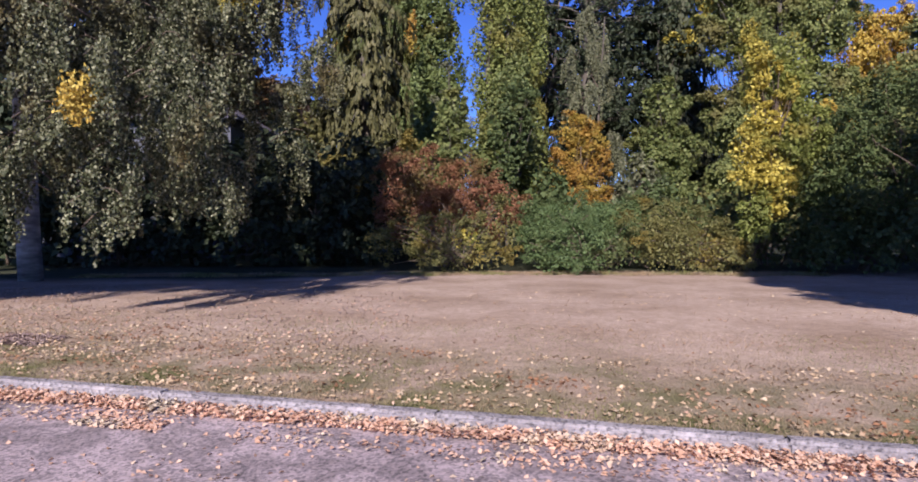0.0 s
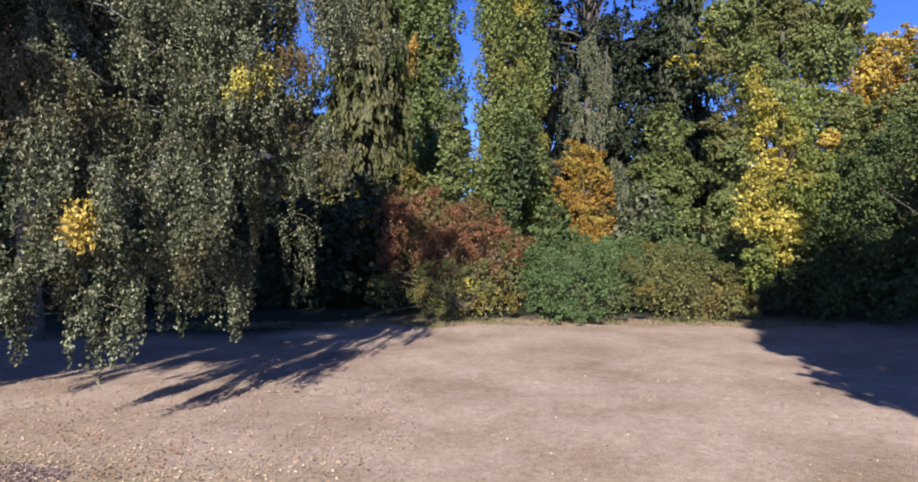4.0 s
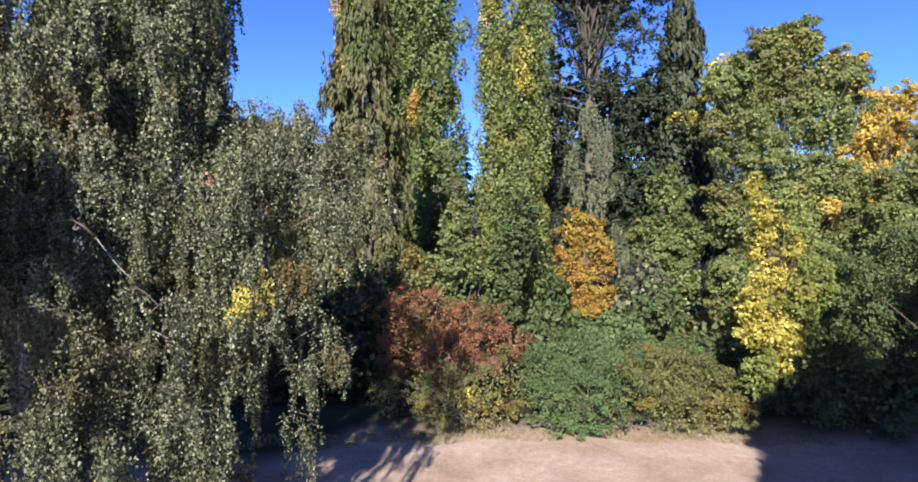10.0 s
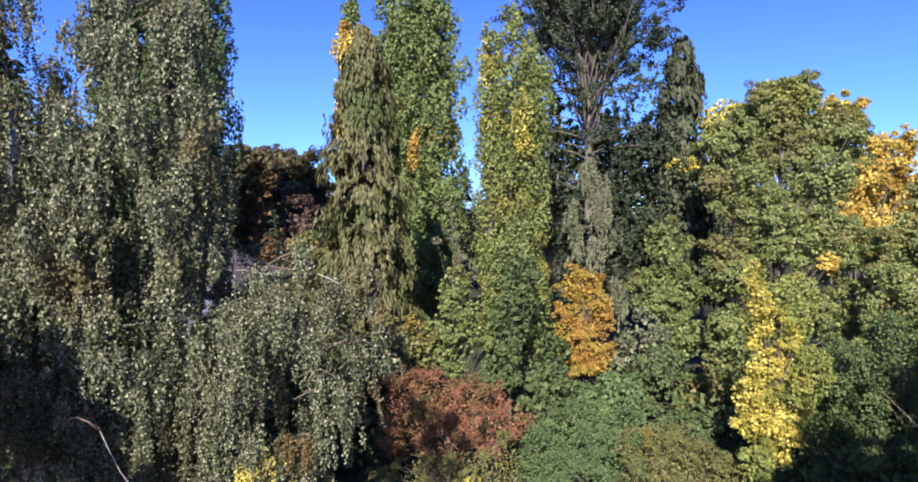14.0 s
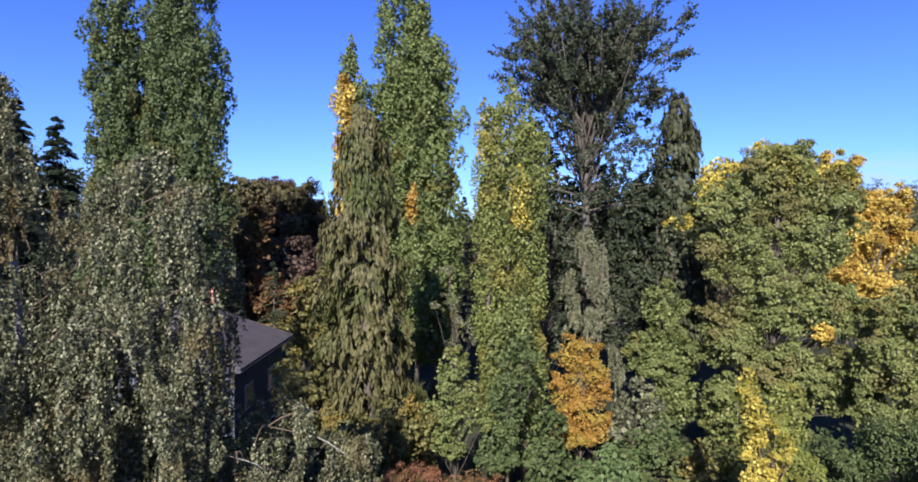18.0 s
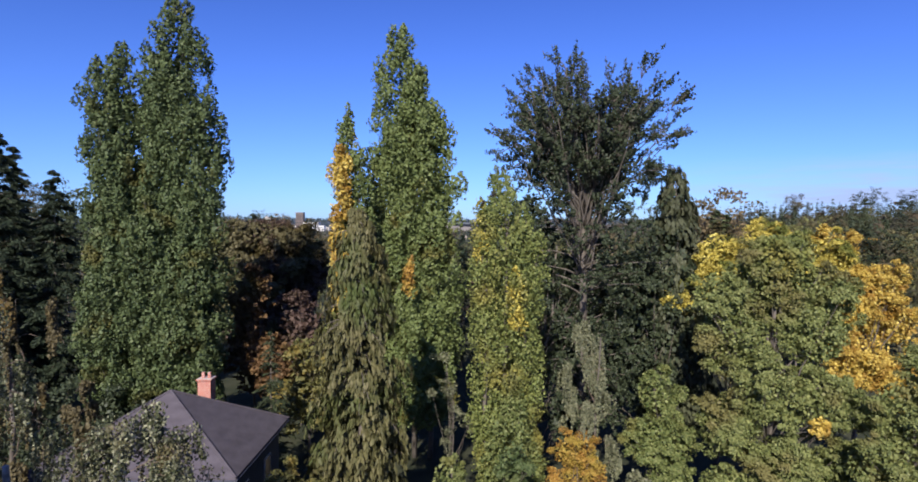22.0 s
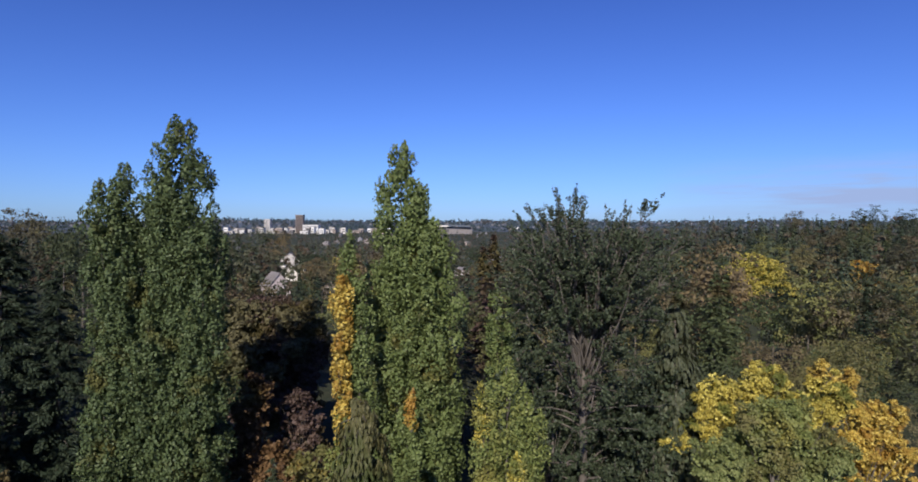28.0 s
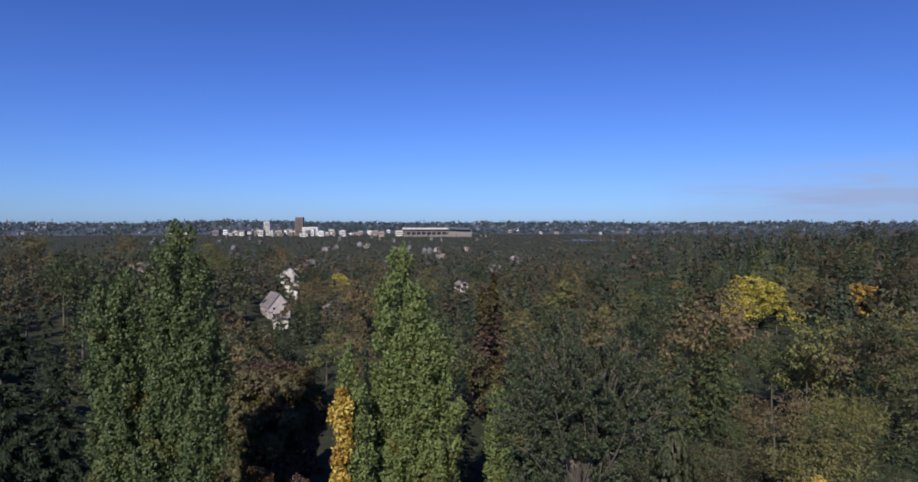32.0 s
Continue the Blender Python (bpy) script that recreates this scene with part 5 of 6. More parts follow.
# bronze leaves, lighter in colour to paint sunlight on the crown's side and top
lobes_tree("purple_leaved_tree", "dark purple-brown rounded tree behind the house", "tree", (-25.0, 86.0),
    [(-25.0, 86.0, 17.0, 6.0, 5.0, 4.4), (-28.5, 85.0, 14.0, 4.5, 4.0, 4.0), (-21.5, 84.5, 14.0, 4.5, 4.0, 4.5), (-25.0, 83.0, 8.5, 6.5, 4.5, 4.5)], PURPLE, 80, 0.34, 30, 80, BARK, 0.4, 0.22,
    accents=((MID_BROWN, [(-30.4, 83.0, 16.0, 2.6, 2.6, 3.2), (-31.0, 82.0, 10.5, 2.8, 2.6, 4.0), (-26.5, 83.5, 19.6, 3.4, 2.4, 1.6), (-29.2, 82.6, 19.0, 3.0, 2.4, 2.2), (-23.0, 83.0, 18.4, 2.4, 2.0, 1.4), (-27.8, 80.4, 14.6, 2.6, 2.0, 2.6), (-28.4, 79.8, 9.6, 2.4, 2.0, 2.6), (-24.4, 79.6, 12.2, 2.2, 1.6, 1.6), (-21.4, 80.2, 15.2, 1.9, 1.6, 1.5)], "bronze_foliage", "bronze-brown branches whose colour also lightens the sunlit side and top"),))
lobes_tree("bronze_tree", "bronze-green tree leaning against the purple one", "tree", (-20.6, 60.0),
    [(-20.4, 60.0, 13.0, 2.2, 2.0, 3.4), (-20.0, 59.5, 8.0, 2.6, 2.0, 3.4), (-17.0, 59.0, 7.0, 3.0, 2.4, 3.0)], BROWN, 81, 0.38, 34, 54, BARK, 0.2, 0.25)
lobes_tree("brown_tree", "brown leafy tree in the gap behind the house", "tree", (-16.4, 64.0),
    [(-16.4, 64.0, 10.5, 2.8, 2.2, 3.4), (-14.6, 63.6, 6.0, 3.0, 2.2, 3.4), (-18.6, 63.6, 6.0, 2.6, 2.2, 3.4)], PURPLE, 182, 0.34, 22, 50, BARK, 0.15, 0.25)
lobes_tree("bronze_tree", "bronze-green small tree in the gap behind the house", "tree", (-13.6, 56.0),
    [(-13.4, 56.0, 8.0, 2.2, 1.8, 3.0), (-14.6, 55.6, 4.6, 2.4, 1.8, 2.8), (-11.8, 55.6, 4.4, 2.2, 1.8, 2.8)], OLIVE, 181, 0.3, 26, 54, BARK, 0.15, 0.25)
tiered_conifer("young_fir_tree", "young grey-green fir behind the house", (-15.4, 50.5), 12.5, 2.4, CEDAR, 82, 16, 7, 40, 0.45, 0.12)
# stands out of view; its lobes throw the shadow over lawn and shrubs
lobes_tree("shade_tree", "unseen dark tree off the open lawn on the roadside, casting the lawn's shadow", "tree", (9.0, 0.5),
    [(8.2, 0.5, 7.4, 2.8, 2.8, 2.6), (11.5, 1.0, 7.6, 3.0, 3.0, 2.6), (15.0, 1.0, 8.0, 3.0, 3.0, 2.8), (8.8, -0.5, 11.5, 2.8, 2.8, 2.6), (12.6, 0.0, 12.0, 3.2, 3.0, 2.8), (10.5, -1.0, 15.6, 3.0, 3.0, 2.6), (15.0, -1.0, 16.0, 3.4, 3.0, 2.8), (7.4, -0.5, 14.0, 2.1, 2.0, 2.0), (6.8, 0.2, 10.8, 1.7, 1.8, 1.8), (14.4, -1.0, 19.4, 2.6, 2.6, 2.4), (18.0, -0.5, 18.6, 3.0, 2.8, 2.6), (18.6, 0.0, 13.4, 3.0, 2.8, 2.8)], MAPLE, 83, 0.4, 30, 44, BARK, 0.3, 0.27, front=1.0)
# added out of view: the crown is shaped to darken the lower birch
lobes_tree("roadside_tree", "unseen leafy tree added beside the road to shade the birch", "tree", (-14.0, 3.0),
    [(-12.8, 4.0, 8.6, 2.6, 2.6, 2.4), (-15.5, 3.5, 9.0, 2.8, 2.8, 2.6), (-13.6, 3.0, 11.0, 2.2, 2.2, 2.0), (-17.0, 2.0, 12.5, 2.8, 2.8, 2.6), (-11.2, 3.2, 9.4, 1.8, 1.8, 1.8), (-9.9, 3.2, 10.6, 1.5, 1.5, 1.3), (-10.4, 2.5, 13.0, 1.8, 1.8, 1.5), (-8.6, 2.6, 9.6, 1.2, 1.2, 1.1), (-12.8, 3.6, 13.6, 1.9, 1.9, 1.7), (-9.4, 3.1, 11.8, 1.5, 1.5, 1.2)], DEEP, 86, 0.55, 36, 26, BARK, 0.3, 0.27, front=1.0)
# a second tree out of view, added to cut light on birch and lawn
lobes_tree("roadside_tree", "unseen dense tree added between road and birch to block light", "tree", (-17.0, 8.5),
    [(-17.0, 8.5, 6.6, 3.2, 3.0, 3.0), (-16.4, 8.6, 10.6, 3.2, 3.0, 3.0), (-19.6, 9.0, 13.0, 3.0, 3.0, 2.6)], DEEP, 186, 0.55, 36, 26, BARK, 0.3, 0.27, front=1.0)
# added outside the view to keep sky light off the shaded lawn
lobes_tree("shade_tree", "unseen dense tree added to block sky light from the lawn's shaded end", "tree", (18.6, 10.5),
    [(18.4, 10.5, 5.4, 3.4, 3.2, 3.0), (19.0, 10.8, 9.6, 3.6, 3.2, 3.0), (21.0, 11.0, 13.0, 3.6, 3.2, 3.0), (22.0, 14.0, 6.0, 3.6, 3.4, 3.2), (19.4, 16.6, 6.6, 3.2, 3.2, 3.0), (19.6, 17.4, 10.6, 3.4, 3.2, 3.0)], MAPLE, 187, 0.45, 38, 50, BARK, 0.3, 0.27, front=1.0)
cedar = tiered_conifer("cedar_tree", "tall blue-green cedar with layered level boughs", (-47.5, 63.5), 31.5, 7.4, CEDAR_DARK, 84, 26, 9, 130, 0.75, 0.2, tilt=-0.1, mix=0.8, group="layered cedars")
for i, (x, y, h) in enumerate([(-43.0, 65.5, 27.5), (-52.0, 72.0, 31.0), (-38.5, 73.0, 22.0), (-46.0, 56.0, 20.0), (-57.0, 64.0, 34.0)]):
    c = copy_thing(cedar, pose(x, y, gz(x, y), 0, 0, 67 * i + 20) @ Matrix.Scale(h / 31.5, 4))

# ---- the house ----
SHINGLE = rough_mat("dark_roof_shingles", (0.058, 0.05, 0.064), (0.09, 0.08, 0.1), 0.9, 0.85, 0.5, 0.02, 14, (1, 1, 3))
SIDING = rough_mat("blue_grey_siding", (0.06, 0.068, 0.1), (0.085, 0.095, 0.13), 1.2, 0.7, 0.2, 0.01, 10)
WHITE = rough_mat("white_paint", (0.72, 0.71, 0.69), (0.82, 0.81, 0.8), 1.5, 0.6, 0.1, 0.01, 12)
PALE_WALL = rough_mat("pale_city_wall", (0.5, 0.47, 0.44), (0.66, 0.63, 0.6), 0.02, 0.8, 0.0, 0.01, 0.3)
PINK_WALL = rough_mat("pinkish_far_wall", (0.36, 0.31, 0.31), (0.5, 0.44, 0.44), 0.5, 0.8, 0.1, 0.01, 4)
TAN_WALL = rough_mat("tan_city_wall", (0.3, 0.24, 0.2), (0.4, 0.33, 0.29), 0.02, 0.8, 0.0, 0.01, 0.3)
DARK_WALL = rough_mat("dark_tower_wall", (0.14, 0.1, 0.09), (0.19, 0.15, 0.13), 0.05, 0.7, 0.0, 0.01, 0.5)
GREY_ROOF = rough_mat("grey_far_roof", (0.14, 0.13, 0.13), (0.24, 0.22, 0.22), 0.3, 0.8, 0.1, 0.01, 3)
HOUSES = rough_mat("mixed_house_walls", (0.07, 0.07, 0.08), (0.25, 0.245, 0.265), 0.004, 0.8, 0.0, 0.01, 0.02)
STEEL = rough_mat("dark_blue_steel_roof", (0.06, 0.075, 0.1), (0.1, 0.12, 0.15), 0.1, 0.5, 0.0, 0.01, 2)


def glass_mat():
    m, n, l, b = nodes_of("dark_window_glass", 0.08)
    b.inputs["Base Color"].default_value = (0.02, 0.025, 0.03, 1)
    return m


GLASS = glass_mat()


def brick_mat():
    m, n, l, b = nodes_of("red_chimney_brick", 0.85)
    t = n.new("ShaderNodeTexBrick")
    t.inputs["Color1"].default_value, t.inputs["Color2"].default_value, t.inputs["Mortar"].default_value = (0.4, 0.13, 0.09, 1), (0.3, 0.09, 0.065, 1), (0.42, 0.36, 0.33, 1)
    t.inputs["Scale"].default_value = 1.0
    t.inputs["Brick Width"].default_value, t.inputs["Row Height"].default_value, t.inputs["Mortar Size"].default_value = 0.21, 0.075, 0.008
    mp = n.new("ShaderNodeMapping")
    mp.inputs["Rotation"].default_value = (radians(90), 0, 0)
    l.new(n.new("ShaderNodeTexCoord").outputs["Object"], mp.inputs[0])
    l.new(mp.outputs[0], t.inputs["Vector"])
    l.new(t.outputs["Color"], b.inputs["Base Color"])
    return m


def slab_bm(pts, thick):
    """A thin sloping slab from its upper outline."""
    bm = bmesh.new()
    up = [bm.verts.new(p) for p in pts]
    lo = [bm.verts.new((p[0], p[1], p[2] - thick)) for p in pts]
    bm.faces.new(up)
    bm.faces.new(lo[::-1])
    k = len(pts)
    for i in range(k):
        bm.faces.new((up[i], lo[i], lo[(i + 1) % k], up[(i + 1) % k]))
    bmesh.ops.recalc_face_normals(bm, faces=bm.faces)
    return bm


HX0, HX1, HY0, HY1, EAVE, PEAK = -23.4, -11.75, 32.4, 42.6, 7.3, 10.6
hc = ((HX0 + HX1) / 2, (HY0 + HY1) / 2)
hz = gz(*hc)
house = thing("house", (hc[0], hc[1], hz), "two-storey blue-grey house with a dark hipped roof, half hidden by birches", "house")


def local(p, o=None):
    o = o or house.location
    return (p[0] - o[0], p[1] - o[1], p[2] - o[2])


i0 = 0.55
for nm, a in (("wall", (HX0 + i0, HY0 + i0, HX1 - i0, HY0 + i0 + 0.2)), ("wall", (HX0 + i0, HY1 - i0 - 0.2, HX1 - i0, HY1 - i0)),
              ("wall", (HX1 - i0 - 0.2, HY0 + i0 + 0.2, HX1 - i0, HY1 - i0 - 0.2)), ("wall", (HX0 + i0, HY0 + i0 + 0.2, HX0 + i0 + 0.2, HY1 - i0 - 0.2))):
    part(nm, box_bm(*local((a[0], a[1], hz - 0.3)), *local((a[2], a[3], EAVE - 0.05))), SIDING, house)
apex = (hc[0], hc[1], PEAK)
cs = [(HX0, HY0, EAVE), (HX1, HY0, EAVE), (HX1, HY1, EAVE), (HX0, HY1, EAVE)]
part("roof", slab_bm([local(cs[0]), local(cs[1]), local(apex)], 0.14), SHINGLE, house, "dark shingled hipped roof")
for a, b in ((1, 2), (2, 3), (3, 0)):
    part("roof_slope", slab_bm([local(cs[a]), local(cs[b]), local(apex)], 0.14), SHINGLE, house)
for i in range(4):
    a, b = cs[i], cs[(i + 1) % 4]
    dx, dy = (0.06 if abs(a[1] - b[1]) > 1 else 0), (0.06 if abs(a[0] - b[0]) > 1 else 0)
    part("gutter", box_bm(min(a[0], b[0]) - house.location[0] - dx, min(a[1], b[1]) - house.location[1] - dy, EAVE - house.location[2] - 0.2,
                          max(a[0], b[0]) - house.location[0] + dx, max(a[1], b[1]) - house.location[1] + dy, EAVE - house.location[2] - 0.145), SIDING, house, "grey eaves board")
for i in range(4):
    p = bend(local(cs[i]), local(apex), 0, 2)
    v, f = tube_data(p + np.array([0, 0, 0.02]), [0.07, 0.07], 6)
    me = bpy.data.meshes.new("hip_cap")
    me.from_pydata(v.tolist(), [], f)
    hang(new("hip_cap", me), house, SHINGLE)
BRICK = brick_mat()
chim = part("chimney", box_bm(*local((-17.0, 40.0, 7.6)), *local((-16.15, 40.85, 10.55)), 0.015), BRICK, house, "red brick chimney")
part("chimney_cap", box_bm(*local((-17.08, 39.92, 10.55)), *local((-16.07, 40.93, 10.68)), 0.02), BRICK, chim)
for dx in (-0.2, 0.2):
    v, f = tube_data(np.array([local((-16.575 + dx, 40.42, 10.68)), local((-16.575 + dx, 40.42, 11.05))]), [0.13, 0.1], 10)
    me = bpy.data.meshes.new("chimney_pot")
    me.from_pydata(v.tolist(), [], f)
    hang(new("chimney_pot", me), chim, BRICK)
for y in (34.6, 38.8):
    for z0, z1 in ((1.2, 2.5), (4.4, 5.8)):
        w = part("window", box_bm(*local((HX1 - i0 - 0.02, y, z0)), *local((HX1 - i0 + 0.05, y + 1.3, z1))), WHITE, house)
        part("pane", box_bm(*local((HX1 - i0 + 0.03, y + 0.08, z0 + 0.08)), *local((HX1 - i0 + 0.06, y + 1.22, z1 - 0.08))), GLASS, w)


def far_house(label, x, y, w, d, eave, ridge, wall, roofm, turn=0.0):
    z = gz(x, y)
    h = thing("far_house", (x, y, z), label, "house", "far houses")
    h.rotation_euler = (0, 0, radians(turn))
    bm = bmesh.new()
    pr = [(-w / 2, 0.0), (w / 2, 0.0), (w / 2, eave), (0, ridge), (-w / 2, eave)]
    fr, bk = [bm.verts.new((a, -d / 2, b)) for a, b in pr], [bm.verts.new((a, d / 2, b)) for a, b in pr]
    bm.faces.new(fr)
    bm.faces.new(bk[::-1])
    for i in range(5):
        bm.faces.new((fr[i], bk[i], bk[(i + 1) % 5], fr[(i + 1) % 5]))
    bmesh.ops.recalc_face_normals(bm, faces=bm.faces)
    part("wall", bm, wall, h)
    for s in (-1, 1):
        part("roof_slope", slab_bm([(s * (w / 2 + 0.5), -d / 2 - 0.5, eave - 0.25), (s * (w / 2 + 0.5), d / 2 + 0.5, eave - 0.25), (0, d / 2 + 0.5, ridge + 0.15), (0, -d / 2 - 0.5, ridge + 0.15)][::s], 0.2), roofm, h)
    for i in (-1, 1):
        for zz in (1.2, 4.2):
            if zz + 1.5 < eave + 0.3:
                wi = part("window", box_bm(i * w / 4 - 0.7, -d / 2 - 0.06, zz, i * w / 4 + 0.7, -d / 2 + 0.02, zz + 1.5), WHITE, h)
                part("pane", box_bm(i * w / 4 - 0.6, -d / 2 - 0.1, zz + 0.1, i * w / 4 + 0.6, -d / 2 - 0.05, zz + 1.4), GLASS, wi)
    return h


far_house("pale gabled house with a steep grey roof among dark trees", -84, 282, 10, 12, 5.5, 11.5, PINK_WALL, GREY_ROOF, 34)
far_house("low white house wing below the gabled house", -76, 262, 6, 8, 3.6, 4.8, PALE_WALL, GREY_ROOF, 20)
far_house("white flat-roofed house behind the gabled one", -90, 345, 11, 10, 8, 9, PALE_WALL, GREY_ROOF, -5)
far_house("pale house with two gables", -108, 395, 12, 10, 8, 12, PALE_WALL, GREY_ROOF, 15)
far_house("brown house half hidden in trees", -205, 400, 18, 12, 11, 13, TAN_WALL, GREY_ROOF, 5)
far_house("dark-roofed house among trees", -60, 305, 10, 10, 6, 9, TAN_WALL, GREY_ROOF, -20)
far_house("small pale house behind the woods", 3, 420, 7, 7, 5, 7.5, PINK_WALL, GREY_ROOF, 30)
rng = np.random.default_rng(90)
for i in range(16):
    y = rng.uniform(560, 1300)
    x = rng.uniform(-0.34, 0.12) * y
    far_house("small pale far house among the trees", x, y, rng.uniform(8, 12), rng.uniform(8, 12), rng.uniform(4.5, 6), rng.uniform(7, 9), (PINK_WALL, TAN_WALL, GREY_ROOF)[i % 3], GREY_ROOF, rng.uniform(-60, 60))

# ---- the town and hills on the skyline ----
def city_block(label, x, y, w, d, h, mat, floors, name="city_building"):
    z = gz(x, y)
    t = thing(name, (x, y, z), label, "building", "skyline buildings")
    part("wall", box_bm(-w / 2, -d / 2, -2, w / 2, d / 2, h), mat, t)
    part("roof", box_bm(-w / 2 - 0.5, -d / 2 - 0.5, h, w / 2 + 0.5, d / 2 + 0.5, h + 1.0), GREY_ROOF, t)
    step = h / (floors + 1)
    for f in range(floors):
        part("window_band", box_bm(-w / 2 + 1.5, -d / 2 - 0.4, step * (f + 0.8), w / 2 - 1.5, -d / 2 + 0.2, step * (f + 0.8) + step * 0.45), GLASS, t)
    return t


city_block("dark brown tower block on the skyline", -668, 2600, 32, 30, 76, DARK_WALL, 12, "tower_block")
city_block("pale slim tower block on the skyline", -805, 2600, 24, 24, 58, PALE_WALL, 9, "tower_block")
city_block("wide white block beside the tower", -615, 2580, 64, 40, 34, WHITE, 5)
for i in range(60):
    x, y, w, h = rng.normal(-720, 190), rng.uniform(2350, 2850), rng.uniform(10, 34), rng.uniform(3, 20)
    city_block("low pale town building on the skyline", x, y, w, 30, h + 6, (PALE_WALL, WHITE, GREY_ROOF, PALE_WALL, TAN_WALL)[i % 5], 2)
for i in range(60):
    x, y, w, h = rng.uniform(-1900, 2100), rng.uniform(2700, 3500), rng.uniform(10, 34), rng.uniform(0, 5)
    city_block("pale building on the far hillside", x, y, w, 25, h + 4 + 0.02 * (y - 2600), (PALE_WALL, TAN_WALL, WHITE)[i % 3], 1)
std = thing("stadium", (-75, 2320, gz(-75, 2320)), "long grey stadium stand with a dark blue cantilever roof", "stadium")
part("stand", box_bm(-125, -30, -2, 45, 30, 28), GREY_ROOF, std, "pale concrete stand")
for i in range(9):
    part("column", box_bm(-118 + i * 19, -34, 0, -114 + i * 19, -30, 34), GREY_ROOF, std)
part("window_band", box_bm(-122, -30.8, 8, 42, -29.8, 18), GLASS, std)
part("upper_stand", box_bm(45, -30, -2, 130, 30, 26), GREY_ROOF, std)
part("roof", slab_bm([(40, -45, 36), (125, -45, 32), (125, 45, 32), (40, 45, 36)], 5), STEEL, std, "dark blue roof")
part("roof", slab_bm([(-130, -42, 32), (45, -42, 32), (45, 34, 34), (-130, 34, 34)], 4), PALE_WALL, std, "pale stand roof")

LAKE = nodes_of("lake_water", 0.15)[0]
LAKE.node_tree.nodes["Principled BSDF"].inputs["Base Color"].default_value = (0.05, 0.08, 0.12, 1)
bm = bmesh.new()
ring = [bm.verts.new((400 + 80 * math.cos(a) * (1 + 0.2 * math.sin(3 * a)), 1760 + 90 * math.sin(a), -4.7)) for a in np.linspace(0, 6.283, 40)[:-1]]
bm.faces.new(ring)
tagged(part("lake", bm, LAKE, None), "small grey-blue lake glimpsed beyond the woods", "water", kind="structure")

# the hills' base colour carries the blue of the haze
HILL = rough_mat("haze_tinted_far_hills", (0.035, 0.055, 0.085), (0.085, 0.11, 0.15), 0.006, 1.0, 0.0, 0.01, 0.03)


def hill_z(a, r):
    """Height of the far hills at the bearing a and the distance r."""
    k = float(np.interp(r, (3000, 3600, 4300, 4800), (0, 0.55, 1.0, 0.6)))
    nz = noise.noise(Vector((a * 4.5, 3.1, 0))) * 0.5 + 0.25 * noise.noise(Vector((a * 19, r * 0.01, 1))) + 0.12 * noise.noise(Vector((a * 70, r, 2)))
    return -6 + k * (58 + 34 * nz)


vs, fs = [], []
n = 240
for i in range(n):
    a = radians(-56 + 112 * i / (n - 1))
    for r in (3000, 3600, 4300, 4800):
        vs.append((math.sin(a) * r, math.cos(a) * r, hill_z(a, r)))
for i in range(n - 1):
    for j in range(3):
        a = i * 4 + j
        fs.append((a, a + 1, a + 5, a + 4))
me = bpy.data.meshes.new("hills_backdrop")
me.from_pydata(vs, [], fs)
tagged(hang(new("hills_backdrop", me), None, HILL), "low wooded hills along the horizon, coloured blue for haze", "hills", kind="structure")

# trees and pale houses over the hills
R = np.random.default_rng(99)
# leaf tones shifted to blue, standing in for haze on the hills
HILL_TREES = leaf_mat("haze_tinted_hill_trees", (0.02, 0.034, 0.045), (0.034, 0.052, 0.062), (0.06, 0.078, 0.085), (0.06, 0.06, 0.06), 0.3, 0.002, 0.9, 0.1, grain=0.02)
qs = []
for i in range(2600):
    a, r = R.uniform(-0.72, 0.72), R.uniform(3000, 4350)
    h = R.uniform(8, 20)
    k = 7
    c = np.array([math.sin(a) * r, math.cos(a) * r, hill_z(a, r) + h * 0.4]) + R.normal(0, 1, (k, 3)) * np.array([7, 4, h * 0.28])
    qs.append(leaf_quads(R, c, R.normal(size=(k, 3)) + np.array([0, 0, 1.0]), R.normal(0, 0.5, (k, 3)) + np.array([0, -1, 0.3]), 11, 8))
tagged(leaves("hill_woods", qs, HILL_TREES, None), "dark trees covering the far hills, tinted blue-green for haze", "woods", kind="stuff")


def little_house(vs, fs, x, y, z, w, h):
    n0 = len(vs)
    for yy in (y, y + 12):
        vs += [(x - w, yy, z - 9), (x + w, yy, z - 9), (x + w, yy, z + h), (x, yy, z + h + 3), (x - w, yy, z + h)]
    for f in ((0, 1, 2, 3, 4), (9, 8, 7, 6, 5), (2, 7, 8, 3), (3, 8, 9, 4), (1, 6, 7, 2), (5, 0, 4, 9)):
        fs.append(tuple(n0 + j for j in f))


vs, fs = [], []
for i in range(340):
    a = R.uniform(-0.75, 0.75)
    r = R.uniform(3050, 4200)
    little_house(vs, fs, math.sin(a) * r, math.cos(a) * r, hill_z(a, r) + 5, R.uniform(3, 8), R.uniform(1, 4))
for i in range(34):                         # and over the wooded plain
    a = R.uniform(-0.5, 0.05)
    r = R.uniform(800, 2500)
    x, y = math.sin(a) * r, math.cos(a) * r
    little_house(vs, fs, x, y, gz(x, y) + R.uniform(3, 6), R.uniform(2.5, 4.5), R.uniform(1, 2.5))
me = bpy.data.meshes.new("hill_houses")
me.from_pydata(vs, [], fs)
tagged(hang(new("hill_houses", me), None, HOUSES), "countless pale houses scattered over the far hills", "houses", kind="stuff")

